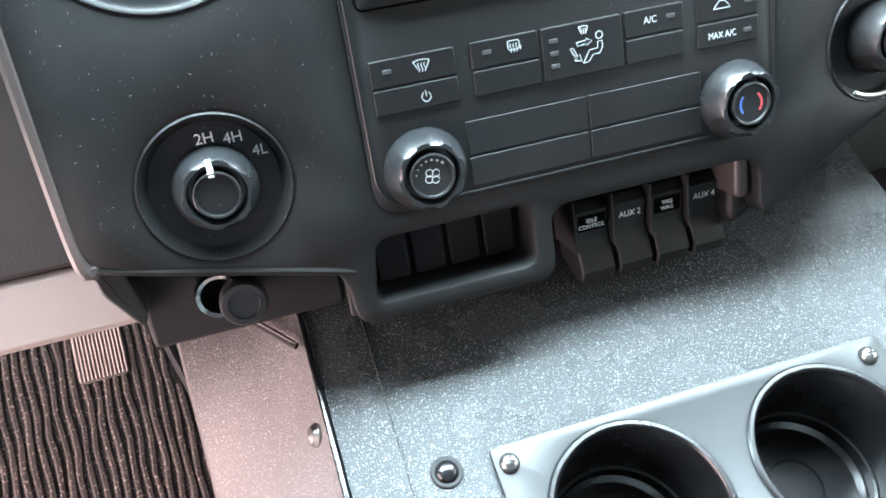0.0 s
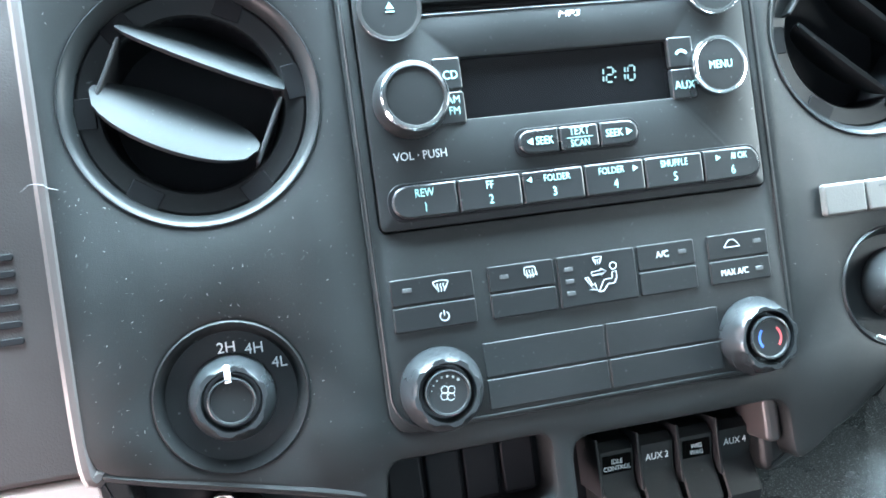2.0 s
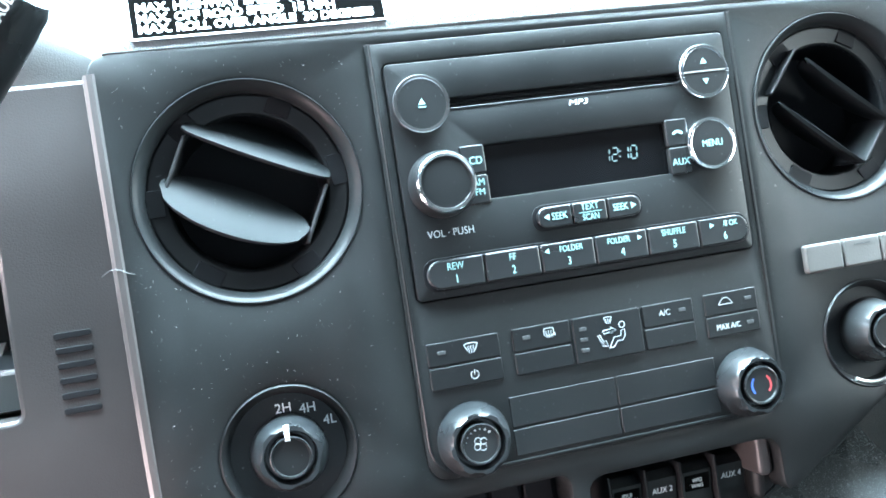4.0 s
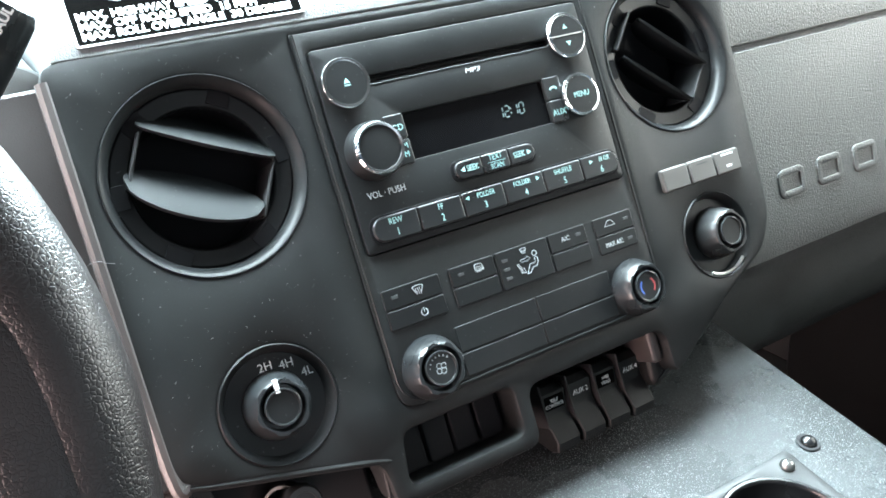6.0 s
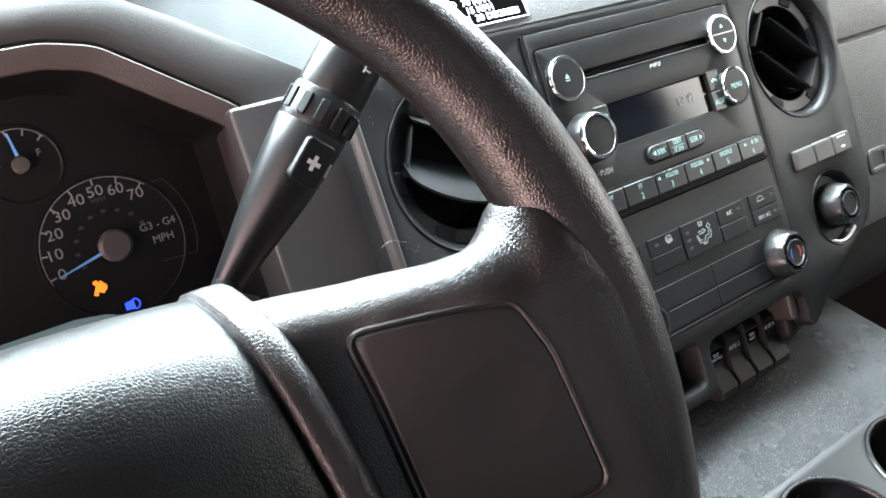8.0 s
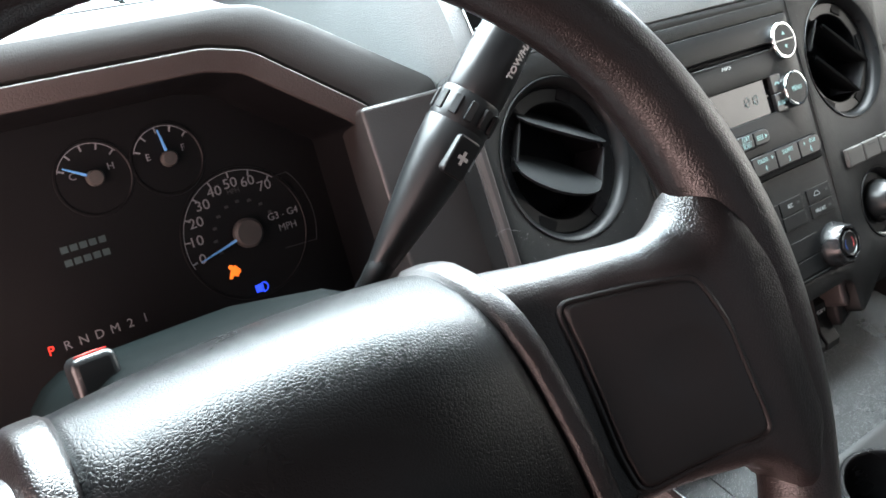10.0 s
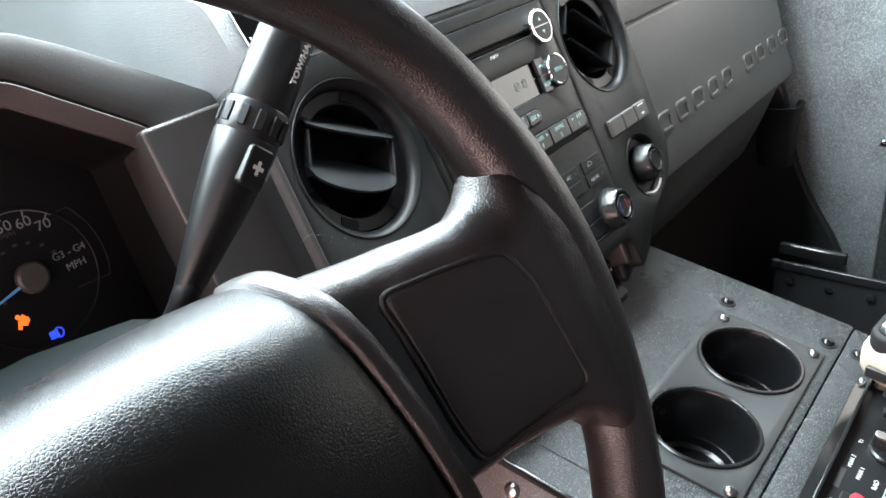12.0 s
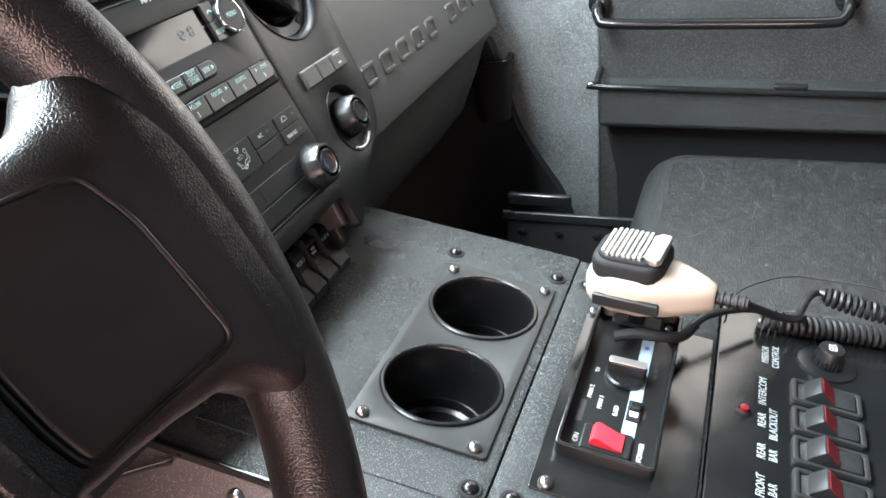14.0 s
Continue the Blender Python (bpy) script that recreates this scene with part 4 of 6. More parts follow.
def gauge(x, y, r, a0, a1, marks, needle_a, name, nmat, size, major):
    g = part(name, lathe([(r + 0.0016, FW + 0.0001), (r + 0.0012, FW + 0.0010), (r, FW + 0.0010), (r - 0.0008, FW + 0.0004)], 56, x, y), GAUGE, ins, CLUSTER)
    ticks = []
    n = len(marks)
    for i in range(n):
        a = radians(a0 + (a1 - a0) * i / (n - 1))
        ca, sa = math.cos(a), math.sin(a)
        ticks.append(stroke([(x + (r - 0.0055) * ca, y + (r - 0.0055) * sa), (x + (r - 0.0015) * ca, y + (r - 0.0015) * sa)], 0.0011, FW + 0.0006))
        if marks[i]:
            part("numeral", words(marks[i], size, x + major * ca, y + major * sa, FW + 0.0006, wide=1.1), CLUSTER_INK, g, CLUSTER)
    part("scale", join(*ticks, stroke(arc(x, y, r - 0.0012, a0 + 4, a1 - 4, 30), 0.0005, FW + 0.0005)), CLUSTER_INK, g, CLUSTER)
    na = radians(needle_a)
    d, nn = Vector((math.cos(na), math.sin(na))), Vector((-math.sin(na), math.cos(na)))
    c = Vector((x, y))
    pts = [c + nn * 0.0012, c + d * (r * 0.86) + nn * 0.0004, c + d * (r * 0.86) - nn * 0.0004, c - nn * 0.0012]
    part("needle", loft([at_z([tuple(p) for p in pts], FW + 0.004), at_z([tuple(p) for p in pts], FW + 0.0052)]), nmat, g, CLUSTER)
    part("hub_cap", lathe([(r * 0.23, FW + 0.001), (r * 0.23, FW + 0.006), (r * 0.19, FW + 0.0075), (r * 0.001, FW + 0.0078)], 32, x, y), BUTTON_GREY, g, CLUSTER)
    return g


SX, SYY = -0.4105, -0.0540
speedo = gauge(SX, SYY, 0.0475, 193, 51, ["0", "10", "20", "30", "40", "50", "60", "70"], 194, "speedometer", NEEDLE, 0.0102, 0.0378)
part("inner_scale", join(*[bar(SX + 0.024 * math.cos(radians(200 - 22 * i)) - 0.0015, SX + 0.024 * math.cos(radians(200 - 22 * i)) + 0.0015,
                               SYY + 0.024 * math.sin(radians(200 - 22 * i)) - 0.001, SYY + 0.024 * math.sin(radians(200 - 22 * i)) + 0.001, FW + 0.0005) for i in range(9)]), DIM_INK, speedo, CLUSTER)
part("unit", words("MPH", 0.0050, SX - 0.0005, SYY + 0.0318, FW + 0.0006), DIM_INK, speedo, CLUSTER)
part("sector", join(stroke(arc(SX, SYY, 0.0560, 38, -22, 14), 0.0006, FW + 0.0005), stroke([(SX + 0.0300, SYY + 0.0340), (SX + 0.0441, SYY + 0.0345)], 0.0006, FW + 0.0005), stroke([(SX + 0.0260, SYY - 0.0200), (SX + 0.0519, SYY - 0.0210)], 0.0006, FW + 0.0005)), DIM_INK, speedo, CLUSTER)
part("caption", words("G3 - G4", 0.0075, -0.3790, -0.0485, FW + 0.0006), CLUSTER_INK, speedo, CLUSTER)
part("caption", words("MPH", 0.0075, -0.3780, -0.0585, FW + 0.0006), CLUSTER_INK, speedo, CLUSTER)
gauge(-0.734, -0.059, 0.0455, 230, -50, [""] * 9, 225, "tachometer", NEEDLE, 0.009, 0.036)
for x, ends, na in ((-0.4490, ("E", "F"), 97), (-0.5000, ("C", "H"), 150), (-0.6483, ("C", "H"), 120), (-0.6974, ("L", "H"), 110)):
    g = gauge(x, 0.0120, 0.0245, 155, 42, ["", "", "", "", ""], na, "small_gauge", NEEDLE, 0.006, 0.017)
    part("numeral", words(ends[0], 0.0068, x - 0.0130, 0.0160, FW + 0.0006), CLUSTER_INK, g, CLUSTER)
    part("numeral", words(ends[1], 0.0068, x + 0.0125, 0.0170, FW + 0.0006), CLUSTER_INK, g, CLUSTER)
for i, ch in enumerate("PRNDM21"):
    part("gear_letter", words(ch, 0.0085, -0.5600 + 0.0104 * i, -0.0880, FW + 0.0006), LIT_RED if ch == "P" else CLUSTER_INK, ins, CLUSTER, "lit red park letter" if ch == "P" else "")
for y in (-0.0280, -0.0370):
    part("odometer_bar", join(*[bar(-0.535 + 0.0062 * i, -0.5303 + 0.0062 * i, y - 0.0022, y + 0.0022, FW + 0.0005) for i in range(5)]), FAINT, ins, CLUSTER, "dim unreadable odometer digits")
x, y = -0.4290, -0.0785
part("airbag_tell_tale", join(flat(ring(0.0017, 12, x - 0.001, y + 0.0042), FW + 0.0006), stroke([(x + 0.0032, y + 0.004), (x - 0.0005, y + 0.0012), (x - 0.003, y - 0.004)], 0.0026, FW + 0.0006),
                              stroke([(x - 0.0015, y - 0.0005), (x + 0.0032, y - 0.0028)], 0.0022, FW + 0.0006), flat(ring(0.0026, 12, x + 0.003, y + 0.0002), FW + 0.0006)), LAMP_ORANGE, ins, CLUSTER, "lit orange warning light")
x, y = -0.4085, -0.0958
part("beam_tell_tale", join(flat([(x - 0.0032, y - 0.0030), (x - 0.0032, y + 0.0030), (x - 0.0082, y + 0.0026), (x - 0.0082, y - 0.0026)], FW + 0.0006),
                            stroke([(x - 0.0025, y - 0.0034), (x - 0.0025, y + 0.0034), *arc(x - 0.0018, y, 0.0034, 90, -90, 10), (x - 0.0025, y - 0.0034)], 0.0010, FW + 0.0006)), LAMP_BLUE, ins, CLUSTER, "lit blue high beam light")

# ---- steering column and wheel ----
col = thing("steering_column", (-0.52, 0.0, 0.72), "black plastic steering column shroud", "steering column")
loops = []
for z, s in ((-0.28, 0.070), (-0.20, 0.075), (-0.10, 0.076), (-0.070, 0.072), (-0.055, 0.060)):
    loops.append(at_z(rr(s * 2.1, s * 1.9, 0.04, 0, 0.012), z))
part("shroud", loft(loops), COLUMN, col, WHEEL)
wheel = thing("steering_wheel", WHEEL @ Vector((0, 0, -0.05)), "black leather-grained steering wheel with smooth pads", "steering wheel")
R, r, CY, CZ = 0.2121, 0.0180, 0.0058, 0.0118
pts = [(R * math.cos(2 * math.pi * i / 120), CY + R * math.sin(2 * math.pi * i / 120), CZ) for i in range(120)]
part("rim", tube(pts, r, 24, True), LEATHER, wheel, WHEEL, "thick grained black rim")


def between(x, table):
    """Straight interpolation in a short table of (x, value)."""
    for (x0, v0), (x1, v1) in zip(table, table[1:]):
        if x <= x1:
            q = min(max((x - x0) / (x1 - x0), 0.0), 1.0)
            q = q * q * (3 - 2 * q) * 0.5 + q * 0.5
            return v0 + (v1 - v0) * q
    return table[-1][1]


SPOKE_TOP = [(0.060, 0.0745), (0.090, 0.0698), (0.127, 0.0650), (0.150, 0.0622), (0.161, 0.0622), (0.168, 0.0640), (0.1735, 0.0685), (0.1770, 0.0750), (0.1800, 0.0800), (0.185, 0.0810), (0.192, 0.0760), (0.200, 0.0640), (0.213, 0.0400)]
SPOKE_LOW = [(0.060, -0.085), (0.090, -0.064), (0.115, -0.0490), (0.150, -0.0480), (0.166, -0.0490), (0.175, -0.0540), (0.182, -0.0630), (0.186, -0.0700), (0.192, -0.0700), (0.200, -0.0570), (0.213, -0.0300)]
SPOKE_Z = [(0.060, -0.0300), (0.108, -0.0056), (0.125, 0.0034), (0.165, 0.0236), (0.178, 0.0282), (0.190, 0.0300), (0.200, 0.0304), (0.213, 0.0296)]
SPOKE_DEEP = [(0.060, 0.052), (0.145, 0.050), (0.172, 0.036), (0.185, 0.028), (0.213, 0.026)]
EDGE = [(-0.095, 0.0970), (-0.060, 0.0920), (-0.028, 0.0855), (0.002, 0.0800), (0.025, 0.0768), (0.045, 0.0745), (0.055, 0.0730), (0.063, 0.0722), (0.072, 0.0715), (0.078, 0.0710), (0.084, 0.0705)]
half = [(0.0830, -0.058), (0.0830, -0.045), (0.0826, -0.032), (0.0808, -0.018), (0.0770, -0.005), (0.0715, 0.0055), (0.0640, 0.0140), (0.0550, 0.0203), (0.0420, 0.0250), (0.0250, 0.0283), (0.0, 0.0305)]
def ease(w):
    """How far the cover's sides dip at a height on its dome: fully on top, not at all at its foot."""
    return min(max((w + 0.050) / 0.045, 0.0), 1.0)


DOME = half + [(-v * 1.1, w) for v, w in half[::-1][1:]]


def dished(outline, cx, cy, rad):
    """A thin pad with a rounded edge and a shallow round hollow in its face."""
    pts = []
    for (xa, ya), (xb, yb) in zip(outline, outline[1:] + outline[:1]):
        n = max(1, int(math.hypot(xb - xa, yb - ya) / 0.0025))
        pts += [(xa + (xb - xa) * i / n, ya + (yb - ya) * i / n) for i in range(n)]
    turn = [math.atan2(y - cy, x - cx) for x, y in pts]

    def round_loop(q, z):
        return [(cx + rad * q * math.cos(a), cy + rad * q * math.sin(a), z) for a in turn]

    def half_way(q, z):
        return [(x + (cx + rad * 1.1 * math.cos(a) - x) * q, y + (cy + rad * 1.1 * math.sin(a) - y) * q, z) for (x, y), a in zip(pts, turn)]

    loops = [half_way(0, -0.006), half_way(0, 0.0042), half_way(0.02, 0.0049), half_way(0.05, 0.0053), half_way(0.10, 0.0054), half_way(0.55, 0.0054)]
    for q, d in ((1.08, 0.0), (1.0, 0.00004), (0.95, 0.00012), (0.88, 0.00024), (0.7, 0.00042), (0.5, 0.00056), (0.25, 0.00064), (0.04, 0.00066)):
        loops.append(round_loop(q, 0.0054 - d))
    return loft(loops)


for s in (1, -1):
    m = WHEEL @ Matrix.Diagonal((s, 1, 1, 1))
    # spoke: rises from the hub to the rim, with broad rounded edges that flow into the rim
    loops = []
    for k in range(43):
        u = 0.060 + 0.153 * (1 - (1 - k / 42) ** 1.35)
        v1, v0, zt, deep = between(u, SPOKE_TOP), between(u, SPOKE_LOW), between(u, SPOKE_Z), between(u, SPOKE_DEEP)
        loop = [(u, v0 + 0.004, zt - deep)]
        for q in range(7):
            a = radians(90 * q / 6)
            loop.append((u, v0 + 0.011 * (1 - math.cos(a)), zt - deep * 0.42 * (1 - math.sin(a))))
        wide, drop = between(u, [(0.150, 0.018), (0.182, 0.034)]), deep * between(u, [(0.150, 0.5), (0.182, 0.78)])
        for q in range(9):
            a = radians(90 * q / 8)
            loop.append((u, v1 - wide * (1 - math.sin(a)), zt - drop * (1 - math.cos(a))))
        loop.append((u, v1 - 0.004, zt - deep))
        loops.append(loop)
    part("spoke", loft(loops), LEATHER, wheel, m, smooth=50)
    quad = soft([(0.1080, 0.0480), (0.1340, 0.0450), (0.1600, 0.0408), (0.1665, 0.0190), (0.1715, -0.0335), (0.1350, -0.0360), (0.1175, -0.0385), (0.1140, -0.0210), (0.1108, 0.0240)][::-1], 0.0055)

    def lay(bm):
        bm.transform(Matrix(((1, 0, 0, 0), (0, 1, 0, 0), (0.5, 0, 1, -0.0625), (0, 0, 0, 1))))
        return bm

    part("pad_groove", lay(slab(inset(quad, -0.0009), -0.006, 0.0040, 0.0004)), BLACK, wheel, m)
    part("pad", lay(dished(quad, 0.1467, 0.0083, 0.0155)),
         WHEEL_PAD, wheel, m, "smooth satin pad with a round dimple")
    lip = inset(quad, -0.0014)
    part("pad_lip", lay(tube([(x, y, 0.0036) for x, y in lip], 0.0012, 8, True)), WHEEL_PAD, wheel, m, "thin raised lip round the pad")
    spread = [math.sin(math.pi * k / 24) ** 2 for k in range(25)]
    arc_pts = []
    for k, q in enumerate(spread):
        a, rad = radians(-32 + 80 * k / 24), R - 0.0028 * q
        arc_pts.append((rad * math.cos(a), CY + rad * math.sin(a), CZ - 0.0015 * q))
    part("rim_fairing", tube(arc_pts, 0.02, 24, rs=[0.0172 + 0.0040 * q for q in spread]), LEATHER, wheel, m)
    # shoulder: a rolled ridge round the cover that falls away to the spoke
    loops = []
    for d, dz, swell in ((-0.006, -0.010, 0.0), (-0.0006, -0.001, 0.0006), (0.0003, 0.0018, 0.0018), (0.0015, 0.0026, 0.0026), (0.0060, 0.0030, 0.0028), (0.0095, 0.0022, 0.0028), (0.0118, 0.0000, 0.0026), (0.0135, -0.0036, 0.0020), (0.0162, -0.0110, 0.0000), (0.0210, -0.0210, -0.0035), (0.0300, -0.0360, -0.010)):
        loop = []
        for v, w in DOME:
            wide = 1.0 if s > 0 else 1.16
            loop.append((between(v, EDGE) * wide + d, v * (0.942 + swell * 10), w - 0.018 * ease(w) + (dz if w > -0.05 else 0.0)))
        loops.append(loop)
    part("hub_shoulder", loft(loops), LEATHER, wheel, m, smooth=60)
loops = []
for q in (-1.0, -0.985, -0.95, -0.85, -0.65, -0.40, -0.15, 0.15, 0.40, 0.65, 0.85, 0.95, 0.985, 1.0):
    sink = 0.0 if abs(q) < 0.96 else 0.0022 if abs(q) < 1 else 0.006
    loops.append([(q * between(v, EDGE) * (1.0 if q > 0 else 1.16), v * (1 - 0.055 * q * q), w - 0.018 * ease(w) * q * q - sink) for v, w in DOME])
part("airbag_cover", loft(loops), HUB_SKIN, wheel, WHEEL, "domed grained black airbag cover", smooth=60)
emblem = part("emblem", slab(ring(0.026, 40, -0.004, 0.001, 0.0165), 0.024, 0.0325, 0.001), GLOSSY, wheel, WHEEL, "plain dark oval emblem shape")
part("emblem_ring", tube([(x, y, 0.0320) for x, y in ring(0.0255, 40, -0.004, 0.001, 0.0160)], 0.0012, 8, True), CHROME, emblem, WHEEL, "thin chrome rim")
part("hub_core", lathe([(0.07, -0.07), (0.075, -0.02), (0.06, -0.01)], 32), BLACK, wheel, WHEEL)

# ---- shift lever on the column ----
lev = thing("shift_lever", (-0.41, 0.0, 0.82), "black column shift lever with plus button", "shift lever")
A, B = Vector((-0.4033, -0.0068, 0.7994)), Vector((-0.2839, -0.0107, 0.9398))
ax = (B - A).normalized()
up = (Vector((0, -1, 0)) - ax * Vector((0, -1, 0)).dot(ax)).normalized()
side = up.cross(ax)
L = (B - A).length
LEV = Matrix(((side.x, up.x, ax.x, A.x), (side.y, up.y, ax.y, A.y), (side.z, up.z, ax.z, A.z), (0, 0, 0, 1)))


def lever_face(along, out):
    """On the lever's driver side: x along the lever, z outwards."""
    p = A + ax * along + up * out
    return Matrix(((ax.x, side.x, up.x, p.x), (ax.y, side.y, up.y, p.y), (ax.z, side.z, up.z, p.z), (0, 0, 0, 1)))


def turned_bar(rows, n=28):
    return loft([[(rx * math.cos(2 * math.pi * i / n), rx * 0.92 * math.sin(2 * math.pi * i / n), z) for i in range(n)] for rx, z in rows])


part("stalk", tube(curve_points([A + ax * 0.026, A + ax * 0.014, A + ax * 0.006 + Vector((0.002, 0.006, -0.006)), A + Vector((0.0, 0.03, -0.03)), A + Vector((-0.03, 0.07, -0.06))], 6), 0.0082, 14), PANEL, lev)
part("arm", turned_bar([(0.0078, 0.014), (0.0092, 0.022), (0.0128, 0.045), (0.0170, 0.072), (0.0196, 0.095), (0.0205, 0.112), (0.0200, 0.1135)]), LEVER_SKIN, lev, LEV)
col_ring = part("collar", turned_bar([(0.0195, 0.1130), (0.0200, 0.1145), (0.0200, 0.1320), (0.0190, 0.1335)]), LEVER_SKIN, lev, LEV)
for i in range(12):
    a = 2 * math.pi * i / 12
    bm = slab(rr(0.0052, 0.0125, 0.0012), -0.001, 0.0012, 0.0006)
    bm.transform(Matrix.Rotation(a, 4, "Z") @ Matrix.Translation((0.0197, 0, 0.1232)) @ Matrix.Rotation(radians(90), 4, "Y") @ Matrix.Rotation(radians(90), 4, "Z"))
    part("rib", bm, PANEL, col_ring, LEV)
part("end_cap", turned_bar([(0.0188, 0.1330), (0.0195, 0.1350), (0.0190, 0.160), (0.0180, L - 0.004), (0.0160, L + 0.001), (0.0100, L + 0.003)]), LEVER_SKIN, lev, LEV, "glossy black end cap")
face_m = lever_face(0.0971, 0.0172)
pb = part("rocker_button", slab(rr(0.0250, 0.0185, 0.003, 0, 0.001), -0.003, 0.0024, 0.0014), LEVER_SKIN, lev, face_m)
part("plus_mark", join(bar(-0.0042, 0.0042, -0.0002, 0.0022, 0.0026), bar(-0.0012, 0.0012, -0.0032, 0.0052, 0.0028)), WHITE_INK, pb, face_m)
part("minus_mark", bar(-0.004, 0.004, -0.0128, -0.0112, -0.0022), PALE_INK, pb, face_m)
part("mark", words("TOW/HAUL", 0.0062, 0.0, -0.002, 0.0, bold=0.0002), WHITE_INK, lev, lever_face(0.168, 0.0184))

# ---- caution plates on the dash top ----
tag = thing("caution_sticker", TOP @ Vector((-0.1745, 0.025, 0.001)), "black caution sticker with white lettering on dash pad", "sticker")
sheet_o = rr(0.143, 0.0450, 0.0015, -0.1745, 0.0250)
pl = part("backing", slab(sheet_o, -0.0006, 0.0014, 0.0003), STICKER, tag, TOP)
part("border", sheet(sheet_o, [inset(sheet_o, 0.0014)], 0.0010, 0.0017, 0.0002), WHITE_INK, pl, TOP)
part("lettering", words("CAUTION", 0.0185, -0.1815, 0.0352, 0.0015, wide=0.98, bold=0.0008), WHITE_INK, pl, TOP)
for i, line in enumerate(("MAX. HIGHWAY SPEED  70 MPH", "MAX. OFF ROAD SPEED  15 MPH", "MAX. ROLL OVER ANGLE  30 DEGREES")):
    part("lettering", words(line, 0.0068, -0.2415, 0.0212 - 0.0063 * i, 0.0015, align="LEFT", wide=1.12, bold=0.0003), WHITE_INK, pl, TOP)

# A second sticker on the crown of the brow, its print too faint to read.
CROWN = Matrix.Translation((-0.439, 0.212, 0.9500)) @ Matrix.Rotation(radians(0.8), 4, "X")
tag = thing("warning_sticker", CROWN.translation, "black sticker with unreadable white print on brow", "sticker")
pl = part("backing", slab(rr(0.160, 0.060, 0.002, 0.0, 0.036), -0.002, 0.0022, 0.0004), STICKER, tag, CROWN)
for i in range(3):
    for k, (x0, x1) in enumerate(((-0.072, -0.046), (-0.041, -0.002), (0.003, 0.022), (0.027, 0.060 - 0.011 * i))):
        part("print_bar", bar(x0, x1, 0.014 + 0.014 * i, 0.0215 + 0.014 * i, 0.0022), WHITE_INK, pl, CROWN)
part("border", bar(-0.078, 0.078, 0.0075, 0.0088, 0.0022), WHITE_INK, pl, CROWN)
# Hazard switch on the column.
hz = thing("hazard_switch", WHEEL @ Vector((-0.054, 0.085, -0.095)), "small black hazard button with red triangle", "switch")
part("stem", box(-0.0635, -0.0455, 0.070, 0.0920, -0.106, -0.0880, 0.003), GLOSSY, hz, WHEEL)
tri_out = [(-0.0610, 0.1015), (-0.0480, 0.1015), (-0.0545, 0.1075)]
part("triangle", loft([[(x, 0.0919 - (y - 0.1015) * 0.05, -0.0905 - (y - 0.1015) * 2.0) for x, y in tri_out], [(x, 0.0925 - (y - 0.1015) * 0.05, -0.0905 - (y - 0.1015) * 2.0) for x, y in tri_out]]), LAMP_RED, hz, WHEEL, "red triangle mark")


# ---- centre console ----
con = thing("centre_console", (0.04, -0.3, 0.2), "grey speckled centre console with bolted top panels", "console")


S1, S2, END, FRONT = -0.1148, -0.266, -0.78, 0.185
L_, R_ = -0.168, 0.246
ring_l, ring_r = (-0.0165, -0.0445), (0.1070, -0.0445)
cups = [ring(0.0520, 48, *ring_l), ring(0.0520, 48, *ring_r)]
part("front_panel", sheet(soft([(L_ + 0.002, FRONT), (L_ + 0.002, S1 + 0.0006), (R_, S1 + 0.0006), (R_, FRONT)], 0.004), cups, -0.006, 0.0, 0.0018), CONSOLE, con, DECK)
siren_hole = rr(0.190, 0.070, 0.003, 0.048, -0.188)
part("middle_panel", sheet(soft([(L_ + 0.002, S1 - 0.0006), (L_ + 0.002, S2 + 0.0006), (R_ - 0.004, S2 + 0.0006), (R_ - 0.004, S1 - 0.0006)], 0.004), [siren_hole], -0.006, 0.0, 0.0018), CONSOLE, con, DECK)
part("rear_panel", slab(soft([(L_ + 0.002, S2 - 0.0006), (L_ + 0.002, END), (R_ - 0.01, END), (R_ - 0.01, S2 - 0.0006)], 0.004), -0.006, -0.0005, 0.0015), PLATE, con, DECK, "smooth black switch plate")
# the body below: sides flare to the floor on the driver side
top = [(L_, FRONT), (L_, END), (R_, END), (R_, FRONT)]
right = [(R_ + 0.004, -0.10), (R_ + 0.008, -0.30), (R_ + 0.01, -0.55)]
part("right_flank", loft([[(R_ - 0.001, y, -0.0045), *[(x, y, z) for x, z in right]] for y in (FRONT, 0.0, -0.3, END)], False, False, False), CONSOLE, con, DECK)
flank = []
for y in (0.05, 0.02, -0.01, -0.05, -0.09, -0.15, -0.30, -0.50, -0.85):
    top_z = 0.5335 + 0.19 * (y + 0.1393) - 0.0045
    k = min(max((0.03 - y) / 0.12, 0.0), 1.0)          # flat shoulder near the stack, falling away to the rear
    flank.append([(L_, y, top_z), (L_ - 0.004, y, top_z - 0.003 - 0.006 * k), (-0.205 + 0.004 * k, y, top_z - 0.003 - 0.052 * k), (-0.245, y, top_z - 0.006 - 0.098 * k), (-0.2475, y, top_z - 0.014 - 0.100 * k),
                  (-0.262, y, 0.10), (-0.262, y, 0.0)])
part("left_flank", loft(flank, False, False, False), FLANK, con, FLAT, "flecked grey console flank")
part("rear_wall", loft([[(-0.26, -0.9, 0.0), (0.25, -0.9, 0.0)], [(-0.2, -0.9, 0.385), (0.245, -0.9, 0.385)]], False, False, False), CONSOLE, con)
part("liner", loft([at_z([(L_ + 0.01, FRONT - 0.01), (L_ + 0.01, END + 0.01), (R_ - 0.01, END + 0.01), (R_ - 0.01, FRONT - 0.01)], z) for z in (-0.16, -0.20)]), DARK, con, DECK)
